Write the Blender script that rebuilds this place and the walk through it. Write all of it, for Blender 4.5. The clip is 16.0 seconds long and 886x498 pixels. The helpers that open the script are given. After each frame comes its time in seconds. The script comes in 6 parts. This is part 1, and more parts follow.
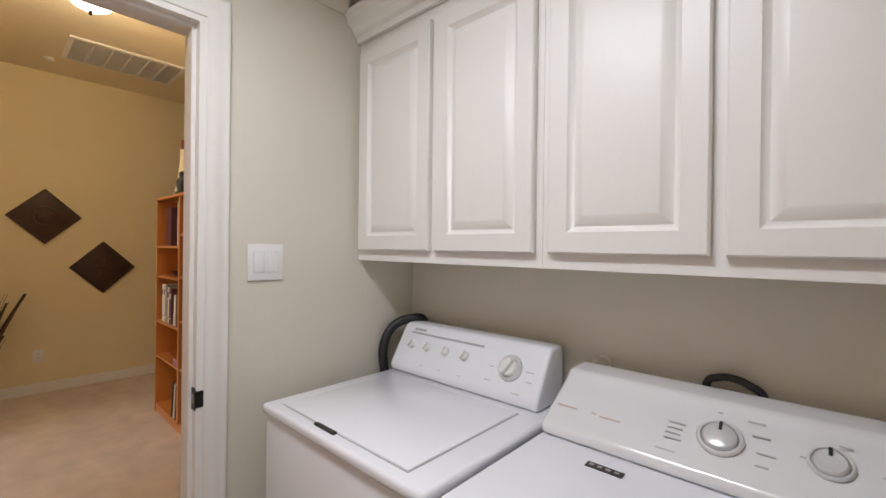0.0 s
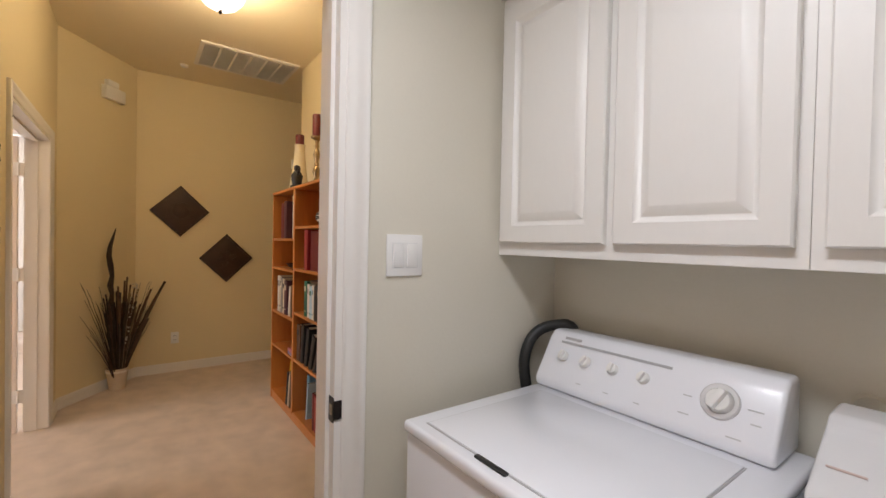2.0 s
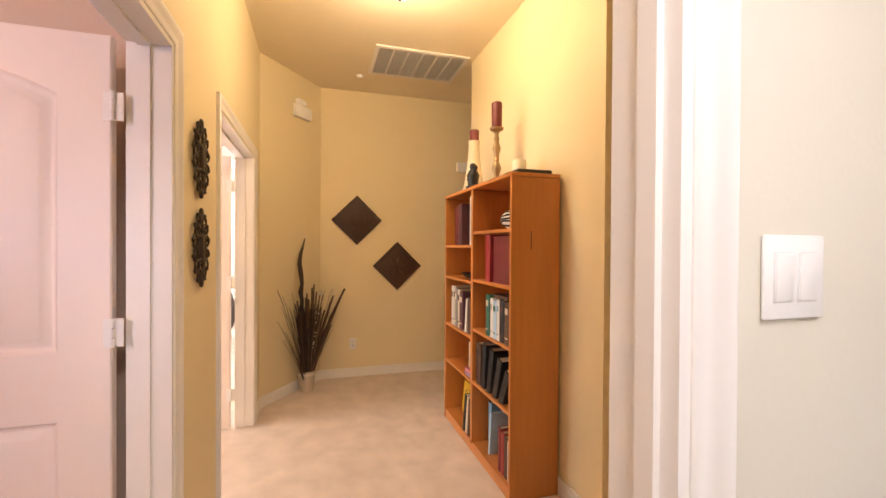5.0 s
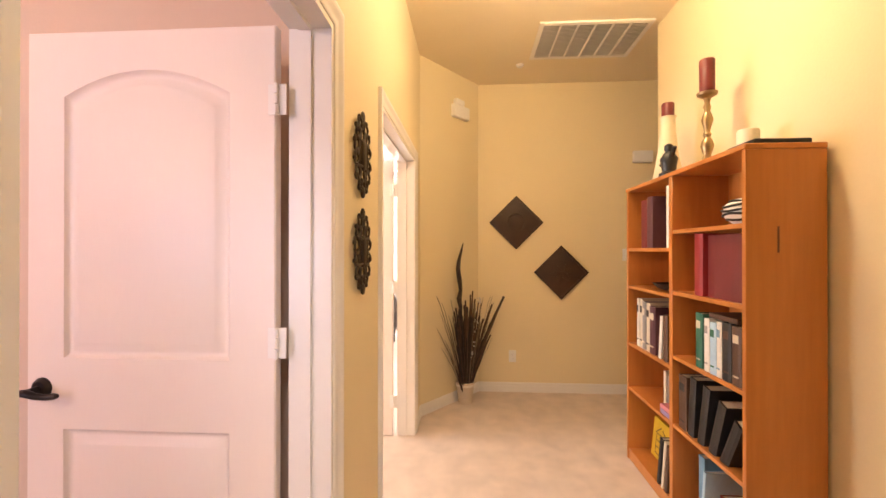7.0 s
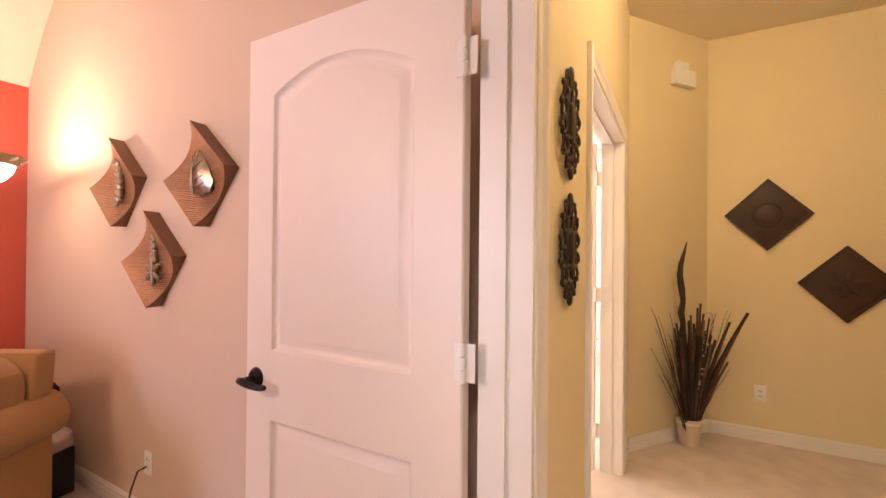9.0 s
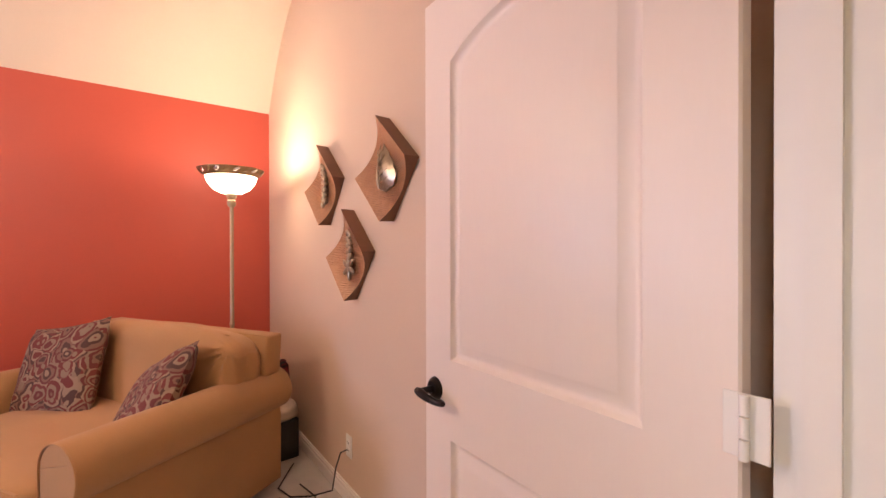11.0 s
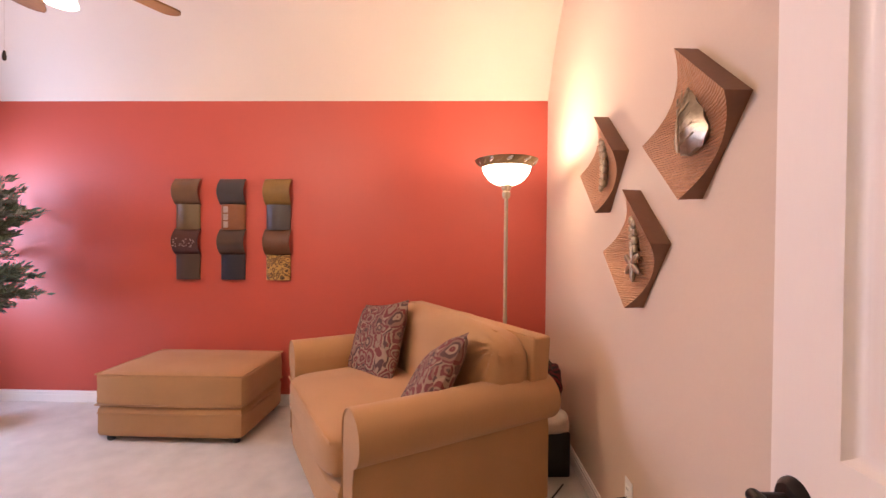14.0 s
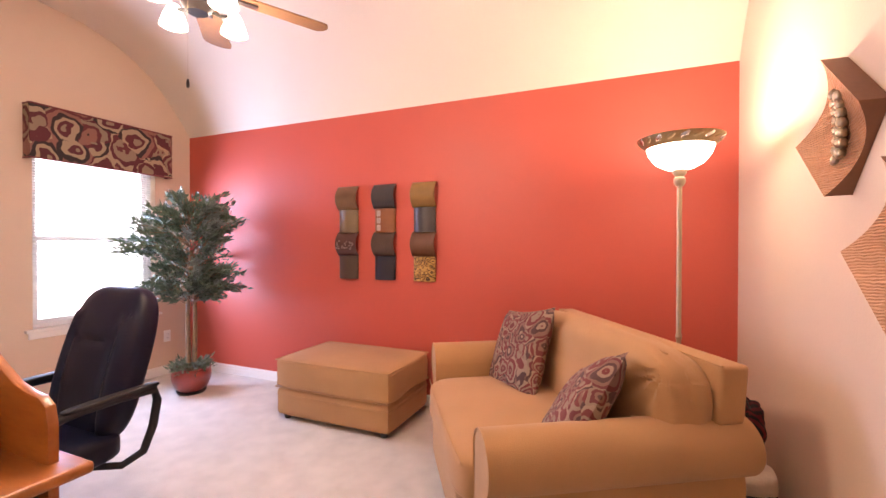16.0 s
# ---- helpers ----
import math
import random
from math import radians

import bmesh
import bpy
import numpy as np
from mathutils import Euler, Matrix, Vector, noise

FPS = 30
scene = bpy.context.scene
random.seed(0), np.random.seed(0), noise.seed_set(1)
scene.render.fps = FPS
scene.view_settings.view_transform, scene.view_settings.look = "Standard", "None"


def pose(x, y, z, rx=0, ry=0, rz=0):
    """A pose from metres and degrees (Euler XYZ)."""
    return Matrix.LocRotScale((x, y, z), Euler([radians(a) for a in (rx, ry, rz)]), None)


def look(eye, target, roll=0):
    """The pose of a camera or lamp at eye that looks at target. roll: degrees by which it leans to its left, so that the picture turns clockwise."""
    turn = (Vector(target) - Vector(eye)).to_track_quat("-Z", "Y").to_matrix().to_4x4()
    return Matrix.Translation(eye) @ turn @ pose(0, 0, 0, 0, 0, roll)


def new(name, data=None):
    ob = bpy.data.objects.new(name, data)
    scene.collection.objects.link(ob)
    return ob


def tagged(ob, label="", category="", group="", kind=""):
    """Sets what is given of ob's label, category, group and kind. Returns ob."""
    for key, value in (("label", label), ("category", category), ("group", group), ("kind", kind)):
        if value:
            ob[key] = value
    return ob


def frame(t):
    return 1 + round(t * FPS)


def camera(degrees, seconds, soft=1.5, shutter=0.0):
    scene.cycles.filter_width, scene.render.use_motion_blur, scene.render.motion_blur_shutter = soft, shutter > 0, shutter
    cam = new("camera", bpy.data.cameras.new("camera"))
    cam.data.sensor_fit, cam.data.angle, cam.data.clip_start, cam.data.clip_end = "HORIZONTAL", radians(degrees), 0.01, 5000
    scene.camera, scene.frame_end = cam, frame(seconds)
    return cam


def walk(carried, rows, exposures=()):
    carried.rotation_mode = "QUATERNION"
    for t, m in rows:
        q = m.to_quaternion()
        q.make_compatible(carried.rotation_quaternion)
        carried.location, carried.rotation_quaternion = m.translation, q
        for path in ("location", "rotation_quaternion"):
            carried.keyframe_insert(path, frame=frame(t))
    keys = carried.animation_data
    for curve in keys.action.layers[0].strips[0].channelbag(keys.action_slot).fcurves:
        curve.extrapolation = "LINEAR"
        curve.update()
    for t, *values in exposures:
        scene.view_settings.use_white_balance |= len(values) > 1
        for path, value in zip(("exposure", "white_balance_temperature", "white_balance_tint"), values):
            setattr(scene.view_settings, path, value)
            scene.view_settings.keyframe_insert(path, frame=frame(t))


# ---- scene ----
cam = camera(93.5, 16.0)
PATH = [
    (0, (-2.469, -0.254, 1.39), (-3.817, 1.223, 1.386), 0.7),
    (0.5, (-2.539, -0.255, 1.385), (-3.953, 1.159, 1.376), 0.9),
    (1, (-2.62, -0.253, 1.375), (-4.104, 1.089, 1.361), 1.1),
    (1.5, (-2.71, -0.244, 1.371), (-4.263, 1.016, 1.345), 1.3),
    (2, (-2.796, -0.251, 1.376), (-4.406, 0.935, 1.345), 1.2),
    (2.5, (-2.866, -0.258, 1.383), (-4.53, 0.851, 1.352), 1.1),
    (3, (-2.938, -0.26, 1.379), (-4.657, 0.761, 1.354), 1.0),
    (3.5, (-3.023, -0.269, 1.381), (-4.794, 0.661, 1.36), 0.7),
    (3.7, (-3.069, -0.275, 1.386), (-4.854, 0.626, 1.365), 0.6),
    (6, (-3.592, -0.287, 1.373), (-5.579, -0.055, 1.364), 0.1),
    (6.5, (-3.676, -0.31, 1.372), (-5.675, -0.251, 1.369), -0.1),
    (7, (-3.753, -0.334, 1.368), (-5.749, -0.464, 1.376), -0.0),
    (7.5, (-3.861, -0.376, 1.376), (-5.836, -0.692, 1.388), 0.3),
    (8, (-3.954, -0.408, 1.373), (-5.878, -0.955, 1.389), 0.5),
    (8.5, (-4.022, -0.43, 1.362), (-5.868, -1.201, 1.38), 0.6),
    (9, (-4.067, -0.472, 1.356), (-5.815, -1.444, 1.367), 0.5),
    (9.5, (-4.125, -0.527, 1.355), (-5.757, -1.683, 1.356), 0.4),
    (10, (-4.183, -0.577, 1.349), (-5.686, -1.896, 1.349), 0.4),
    (12.3, (-4.334, -0.842, 1.34), (-5.014, -2.723, 1.334), 0.0),
    (12.5, (-4.343, -0.865, 1.337), (-4.937, -2.775, 1.334), 0.3),
    (13, (-4.383, -0.919, 1.343), (-4.754, -2.884, 1.328), 0.5),
    (13.5, (-4.42, -0.969, 1.327), (-4.571, -2.963, 1.309), 0.5),
    (14, (-4.445, -1.021, 1.317), (-4.39, -3.02, 1.293), 0.5),
    (14.5, (-4.457, -1.088, 1.31), (-4.207, -3.072, 1.282), 0.3),
    (15, (-4.464, -1.158, 1.309), (-4.03, -3.11, 1.283), 0.1),
    (15.5, (-4.466, -1.218, 1.316), (-3.863, -3.124, 1.291), 0.0),
    (16, (-4.475, -1.255, 1.305), (-3.706, -3.102, 1.29), 0.1),
]
walk(cam, [(t, look(eye, target, roll)) for t, eye, target, roll in PATH],
     [(0, -0.32, 6350, 10), (1, -0.36, 6400, 10), (2, -0.34, 6450, 11), (2.5, -0.28, 6500, 12), (3, -0.16, 6550, 12), (3.5, -0.08, 6600, 13), (6, 0.78, 7000, 19), (7, 0.76, 7000, 19), (8, 0.72, 7000, 19), (9, 0.58, 7050, 18), (10, 0.48, 6950, 16), (12.5, 0.42, 6650, 11), (13, 0.42, 6600, 11), (14, 0.56, 6500, 11), (15, 0.78, 6500, 11), (16, 0.90, 6500, 11)])

# ---- light ----
world = bpy.data.worlds.new("world")
world.use_nodes = True
scene.world = world
_sky = world.node_tree.nodes.new("ShaderNodeTexSky")
_sky.sky_type, _sky.sun_disc = "NISHITA", False
_sky.sun_elevation, _sky.sun_rotation = radians(48), radians(60)
world.node_tree.links.new(_sky.outputs[0], world.node_tree.nodes["Background"].inputs[0])
world.node_tree.nodes["Background"].inputs[1].default_value = 0.12


def lamp(name, kind, m, power, color, size=0.2, size_y=None):
    data = bpy.data.lights.new(name, kind)
    data.energy, data.color = power, color
    if kind == "AREA":
        data.size = size
        if size_y:
            data.shape, data.size_y = "RECTANGLE", size_y
    elif kind == "SUN":
        data.angle = radians(0.5)
    else:
        data.shadow_soft_size = size
    ob = new(name, data)
    ob.matrix_world = m
    return ob


lamp("sun", "SUN", look((0.6, 3, 4), (0, 0, 0)), 2.5, (1, 0.94, 0.86))
lamp("laundry_tube_light", "AREA", pose(-2.98, -0.16, 2.315), 18.5, (0.95, 0.965, 1.03), 0.7, 0.2)
lamp("hall_bulb", "POINT", pose(-5.705, 0.155, 2.81), 27.5, (1.0, 0.77, 0.47), 0.06)
lamp("floor_lamp_bulb", "POINT", pose(-4.77, -3.60, 1.82), 17, (1.0, 0.78, 0.60), 0.05)
for _x, _y in ((-2.734, -2.456), (-2.912, -2.606), (-3.062, -2.428), (-2.884, -2.278)):
    lamp("fan_bulb", "POINT", pose(_x, _y, 2.26), 11.5, (1.0, 0.72, 0.57), 0.05)
lamp("office_window_light", "AREA", pose(-0.30, -3.50, 1.35, 0, 90, 0), 50, (0.54, 0.62, 1.0), 1.2, 0.85).data.spread = radians(150)
lamp("bedroom_window_light", "AREA", pose(-10.9, -2.36, 1.2, 0, -90, 0), 90, (0.98, 0.96, 1.0), 1.2, 1.2)
# added fill: brightens the bedroom doorway and hall carpet, no window known here
lamp("bedroom_south_fill", "AREA", pose(-6.5, -4.55, 1.45, 90, 0, 0), 80, (1.0, 0.95, 0.95), 1.3, 1.4)
lamp("bathroom_bulb", "POINT", pose(-6.3, 2.9, 2.3), 42, (1.0, 0.80, 0.56), 0.08)


# ---- materials ----
def mat(name, color, rough=0.6, var=0.06, scale=6.0, bump=0.1, fine=60.0, metal=0.0, dark=None, stretch=(1, 1, 1), emit=None, sheen=0.0, coat=0.0, spread=0.0):
    """A surface: base colour varied at two scales, with fine relief."""
    m = bpy.data.materials.new(name)
    m.use_nodes = True
    t = m.node_tree
    b = t.nodes["Principled BSDF"]
    b.inputs["Roughness"].default_value, b.inputs["Metallic"].default_value = rough, metal
    b.inputs["Sheen Weight"].default_value, b.inputs["Coat Weight"].default_value = sheen, coat
    co = t.nodes.new("ShaderNodeTexCoord")
    mp = t.nodes.new("ShaderNodeMapping")
    mp.inputs["Scale"].default_value = stretch
    t.links.new(co.outputs["Object"], mp.inputs[0])
    big, small = t.nodes.new("ShaderNodeTexNoise"), t.nodes.new("ShaderNodeTexNoise")
    for n, s, d in ((big, scale, 4), (small, fine, 3)):
        n.inputs["Scale"].default_value, n.inputs["Detail"].default_value = s, d
        t.links.new(mp.outputs[0], n.inputs["Vector"])
    mix = t.nodes.new("ShaderNodeMix")
    mix.data_type = "RGBA"
    second = dark or tuple(c * (1 - 3 * var) for c in color)
    mix.inputs["A"].default_value, mix.inputs["B"].default_value = (*color, 1), (*second, 1)
    ramp = t.nodes.new("ShaderNodeMath")
    ramp.operation = "MULTIPLY_ADD"
    ramp.inputs[1].default_value, ramp.inputs[2].default_value = 0.7, 0.0
    add = t.nodes.new("ShaderNodeMath")
    add.operation = "MULTIPLY_ADD"
    add.inputs[1].default_value = 0.3
    t.links.new(big.outputs[0], ramp.inputs[0])
    t.links.new(small.outputs[0], add.inputs[0])
    t.links.new(ramp.outputs[0], add.inputs[2])
    rng = t.nodes.new("ShaderNodeMapRange")
    rng.inputs[1].default_value, rng.inputs[2].default_value = 0.32, 0.68
    t.links.new(add.outputs[0], rng.inputs[0])
    t.links.new(rng.outputs[0], mix.inputs["Factor"])
    if spread:
        info, hsv = t.nodes.new("ShaderNodeObjectInfo"), t.nodes.new("ShaderNodeHueSaturation")
        r2 = t.nodes.new("ShaderNodeMapRange")
        r2.inputs[3].default_value, r2.inputs[4].default_value = 1 - spread, 1 + spread
        t.links.new(info.outputs["Random"], r2.inputs[0])
        t.links.new(r2.outputs[0], hsv.inputs["Value"])
        t.links.new(mix.outputs["Result"], hsv.inputs["Color"])
        t.links.new(hsv.outputs[0], b.inputs["Base Color"])
    else:
        t.links.new(mix.outputs["Result"], b.inputs["Base Color"])
    if bump:
        bp = t.nodes.new("ShaderNodeBump")
        bp.inputs["Strength"].default_value, bp.inputs["Distance"].default_value = bump, 0.004
        t.links.new(small.outputs[0], bp.inputs["Height"])
        t.links.new(bp.outputs[0], b.inputs["Normal"])
    if emit:
        b.inputs["Emission Color"].default_value, b.inputs["Emission Strength"].default_value = (*emit[0], 1), emit[1]
    return m


PAINT_LAUNDRY = mat("laundry_paint", (0.725, 0.685, 0.575), 0.6, 0.015, 1.5, 0.12, 90)
PAINT_HALL = mat("hall_paint", (0.79, 0.675, 0.43), 0.6, 0.015, 1.5, 0.14, 90)
PAINT_OFFICE = mat("office_paint", (0.67, 0.52, 0.395), 0.6, 0.015, 1.5, 0.14, 90)
PAINT_RED = mat("red_paint", (0.52, 0.088, 0.058), 0.50, 0.02, 1.5, 0.10, 90)
PAINT_BATH = mat("bath_paint", (0.82, 0.66, 0.38), 0.6, 0.015, 1.5, 0.12, 90)
PAINT_WHITE = mat("white_plaster", (0.82, 0.80, 0.76), 0.7, 0.012, 1.5, 0.2, 70)
CEIL_HALL = mat("hall_ceiling_paint", (0.85, 0.75, 0.56), 0.7, 0.015, 1.5, 0.3, 70)
CEIL_OFFICE = mat("office_ceiling_paint", (0.74, 0.65, 0.54), 0.7, 0.012, 1.5, 0.2, 70)
TRIM = mat("gloss_white_trim", (0.84, 0.81, 0.76), 0.35, 0.01, 3, 0.03, 40)
DOOR_WHITE = mat("door_white", (0.85, 0.755, 0.68), 0.42, 0.01, 2.5, 0.05, 130, stretch=(1, 1, 0.12))
CABINET_WHITE = mat("cabinet_white", (0.83, 0.81, 0.77), 0.38, 0.01, 2.5, 0.04, 90, stretch=(1, 1, 0.2))
CARPET = mat("beige_carpet", (0.80, 0.66, 0.54), 0.95, 0.08, 6.5, 1.0, 300, sheen=0.15)
CARPET_OFFICE = mat("pale_carpet", (0.68, 0.635, 0.575), 0.95, 0.07, 7.0, 1.0, 300, sheen=0.15)
TILE = mat("floor_tile_cream", (0.36, 0.31, 0.26), 0.4, 0.05, 5, 0.05, 60)


# ---- building helpers ----
def box(bm, lo, hi, m=None):
    """An axis-aligned box from corner to corner, optionally moved by m."""
    vs = [bm.verts.new((x, y, z)) for x in (lo[0], hi[0]) for y in (lo[1], hi[1]) for z in (lo[2], hi[2])]
    for f in ((0, 1, 3, 2), (4, 6, 7, 5), (0, 4, 5, 1), (2, 3, 7, 6), (0, 2, 6, 4), (1, 5, 7, 3)):
        bm.faces.new([vs[i] for i in f])
    if m is not None:
        bmesh.ops.transform(bm, matrix=m, verts=vs)
    return vs


def boxed(lo, hi, bevel=0.0, segments=2, m=None):
    bm = bmesh.new()
    box(bm, lo, hi)
    if bevel:
        bmesh.ops.bevel(bm, geom=bm.edges[:], offset=bevel, segments=segments, profile=0.5, affect="EDGES")
    if m is not None:
        bmesh.ops.transform(bm, matrix=m, verts=bm.verts[:])
    return bm


def prism(points, lo, hi, axis="y", bevel=0.0, segments=2):
    """A closed outline of (a, b) points pushed from lo to hi along an axis."""
    bm = bmesh.new()
    put = {"x": lambda a, b, c: (c, a, b), "y": lambda a, b, c: (a, c, b), "z": lambda a, b, c: (a, b, c)}[axis]
    v0, v1 = [bm.verts.new(put(a, b, lo)) for a, b in points], [bm.verts.new(put(a, b, hi)) for a, b in points]
    bm.faces.new(v0)
    bm.faces.new(v1[::-1])
    n = len(points)
    for i in range(n):
        bm.faces.new((v0[i], v1[i], v1[(i + 1) % n], v0[(i + 1) % n]))
    bmesh.ops.recalc_face_normals(bm, faces=bm.faces[:])
    if bevel:
        bmesh.ops.bevel(bm, geom=bm.edges[:], offset=bevel, segments=segments, profile=0.5, affect="EDGES")
    return bm


def lathe(profile, steps=32, bm=None, m=None):
    """A turned shape from (radius, height) points round the z axis."""
    bm = bm or bmesh.new()
    rings, made = [], []
    for r, z in profile:
        ring = [bm.verts.new((r * math.cos(2 * math.pi * i / steps), r * math.sin(2 * math.pi * i / steps), z)) for i in range(steps)] if r > 1e-5 else [bm.verts.new((0, 0, z))]
        rings.append(ring)
        made += ring
    for a, b in zip(rings, rings[1:]):
        for i in range(steps):
            j = (i + 1) % steps
            if len(a) == 1 and len(b) > 1:
                bm.faces.new((a[0], b[i], b[j]))
            elif len(b) == 1 and len(a) > 1:
                bm.faces.new((a[i], a[j], b[0]))
            elif len(a) > 1:
                bm.faces.new((a[i], a[j], b[j], b[i]))
    bmesh.ops.recalc_face_normals(bm, faces=bm.faces[:])
    if m is not None:
        bmesh.ops.transform(bm, matrix=m, verts=made)
    return bm


def tube(points, radius, steps=10, bm=None):
    """A round bar along points; radius is one number or one for each point."""
    bm = bm or bmesh.new()
    pts = [Vector(p) for p in points]
    radii = radius if isinstance(radius, (list, tuple)) else [radius] * len(pts)
    rings, side = [], None
    for i, p in enumerate(pts):
        d = (pts[min(i + 1, len(pts) - 1)] - pts[max(i - 1, 0)]).normalized()
        side = d.orthogonal().normalized() if side is None else (side - d * side.dot(d)).normalized()
        up = d.cross(side)
        rings.append([bm.verts.new(p + radii[i] * (side * math.cos(2 * math.pi * k / steps) + up * math.sin(2 * math.pi * k / steps))) for k in range(steps)])
    for a, b in zip(rings, rings[1:]):
        for k in range(steps):
            bm.faces.new((a[k], a[(k + 1) % steps], b[(k + 1) % steps], b[k]))
    bm.faces.new(rings[0][::-1])
    bm.faces.new(rings[-1])
    return bm


def link_mesh(name, bm, material, smooth=False):
    me = bpy.data.meshes.new(name)
    if smooth:
        for f in bm.faces:
            f.smooth = True
    bm.to_mesh(me)
    bm.free()
    for m in material if isinstance(material, (list, tuple)) else [material]:
        me.materials.append(m)
    if smooth:
        me.set_sharp_from_angle(angle=radians(40))
    return new(name, me)


def part(name, bm, material, parent, label="", smooth=True):
    ob = link_mesh(name, bm, material, smooth)
    ob.parent = parent
    if label:
        ob["label"] = label
    return ob


def thing(name, m, label, category, group=""):
    ob = new(name)
    ob.empty_display_size = 0.1
    ob.matrix_basis = m
    return tagged(ob, label, category, group)


def whole(name, bm, material, m, label, category, group="", smooth=True):
    """A thing that is one mesh."""
    ob = link_mesh(name, bm, material, smooth)
    ob.matrix_basis = m
    return tagged(ob, label, category, group)


def structure(name, bm, material, label="", category="", smooth=False):
    return tagged(link_mesh(name, bm, material, smooth), label, category, kind="structure")


def walls(name, boxes, material, label, category="wall"):
    bm = bmesh.new()
    for lo, hi in boxes:
        box(bm, lo, hi)
    return structure(name, bm, material, label, category)


# ---- the large structure ----
HALL_H, LAUNDRY_H, RED_TOP = 2.99, 2.33, 2.45
OFFICE_X, RED_Y, WINDOW_X = -5.17, -4.335, -0.255
structure("floor_hall", boxed((-11.1, -4.6, -0.1), (-3.86, 4.3, 0.0)), CARPET, "beige cut-pile carpet of the hall", "floor")
structure("floor_office", boxed((-5.17, -4.335, -0.04), (-0.255, -0.81, 0.003)), CARPET_OFFICE, "pale beige carpet of the office", "floor")
structure("floor_laundry", boxed((-3.86, -1.2, -0.1), (-1.2, 1.05, 0.004)), TILE, "cream tiled laundry floor", "floor")

# laundry room: back wall, far wall, the wall with the doorway
DY0, DY1, HEAD = -0.63, 0.172, 2.05
walls("wall_laundry_back", [((-3.80, 1.01, 0), (-1.2, 1.13, HALL_H))], PAINT_LAUNDRY, "greige painted wall behind the washer and dryer")
walls("wall_laundry_end", [((-1.32, -1.2, 0), (-1.2, 1.01, HALL_H)), ((-3.80, -1.32, 0), (-1.2, -1.2, HALL_H))], PAINT_LAUNDRY, "greige painted laundry walls")
walls("wall_laundry_door", [((-3.86, DY1, 0), (-3.80, 1.13, HALL_H)), ((-3.86, -1.32, 0), (-3.80, DY0, HALL_H)), ((-3.86, DY0, HEAD), (-3.80, DY1, HALL_H))], PAINT_LAUNDRY, "greige painted wall beside the laundry doorway")
walls("wall_hall_east", [((-3.92, DY1, 0), (-3.86, 3.4, HALL_H)), ((-3.92, -0.75, 0), (-3.86, DY0, HALL_H)), ((-3.92, DY0, HEAD), (-3.86, DY1, HALL_H))], PAINT_HALL, "yellow-cream hall wall round the laundry doorway")
walls("ceiling_laundry", [((-3.80, -1.2, LAUNDRY_H), (-1.32, 1.01, LAUNDRY_H + 0.1))], PAINT_WHITE, "white laundry ceiling", "ceiling")

# hall: wall with office and bedroom doorways
OX0, OX1, BX0, BX1 = -4.985, -4.09, -6.84, -5.68
def split_wall(name, y0, y1, material, x_end, x_start, z1, label):
    return walls(name, [((x_end, y0, 0), (BX0, y1, z1)), ((BX0, y0, HEAD), (BX1, y1, z1)), ((BX1, y0, 0), (OX0, y1, z1)),
                        ((OX0, y0, HEAD), (OX1, y1, z1)), ((OX1, y0, 0), (x_start, y1, z1))], material, label)
split_wall("wall_hall_south", -0.81, -0.75, PAINT_HALL, -7.18, -3.86, HALL_H, "yellow-cream hall wall with the office and bedroom doorways")
walls("wall_office_north", [((OFFICE_X, -0.87, 0), (OX0, -0.81, 4.2)), ((OX0, -0.87, HEAD), (OX1, -0.81, 4.2)), ((OX1, -0.87, 0), (WINDOW_X, -0.81, 4.2))], PAINT_OFFICE, "cream office wall round the doorway")
structure("wall_hall_angled", prism([(-7.18, -0.75), (-7.84, -0.255), (-7.96, -0.255), (-7.96, -0.9), (-7.18, -0.9)], 0, HALL_H, "z"), PAINT_HALL, "angled yellow-cream wall in the hall corner", "wall")
walls("wall_hall_west", [((-7.96, -0.255, 0), (-7.84, 3.4, HALL_H))], PAINT_HALL, "yellow-cream wall at the end of the hall")
BOOK_Y = 1.015
walls("wall_bookcase", [((-6.84, BOOK_Y, 0), (-5.045, BOOK_Y + 0.12, HALL_H))], PAINT_HALL, "yellow-cream wall behind the bookcase")
BATH_X = -5.30
walls("wall_bathroom_front", [((BATH_X - 0.12, BOOK_Y + 0.12, 0), (BATH_X, 1.45, HALL_H)), ((BATH_X - 0.12, 1.45, 2.09), (BATH_X, 2.20, HALL_H)), ((BATH_X - 0.12, 2.20, 0), (BATH_X, 4.3, HALL_H))], mat("side_hall_paint", (0.82, 0.72, 0.61), 0.6, 0.015, 1.5, 0.14, 90), "beige wall round the bathroom doorway")
walls("wall_bathroom_back", [((-6.84, BOOK_Y + 0.12, 0), (-6.72, 4.3, HALL_H)), ((-6.72, 4.18, 0), (BATH_X - 0.12, 4.3, HALL_H))], PAINT_BATH, "warm yellow bathroom walls")
walls("wall_hall_north", [((-7.96, 3.4, 0), (-6.84, 3.52, HALL_H)), ((BATH_X, 3.4, 0), (-3.86, 3.52, HALL_H))], PAINT_HALL, "yellow-cream wall closing the side hall")
structure("floor_bathroom", boxed((-6.72, BOOK_Y + 0.12, -0.02), (BATH_X - 0.06, 4.18, 0.006)), mat("bathroom_tile", (0.62, 0.52, 0.42), 0.35, 0.04, 5, 0.05, 60), "cream tiled bathroom floor", "floor")
walls("ceiling_hall", [((-7.96, -0.81, HALL_H), (-3.86, 4.3, HALL_H + 0.1))], CEIL_HALL, "tan painted hall ceiling", "ceiling")

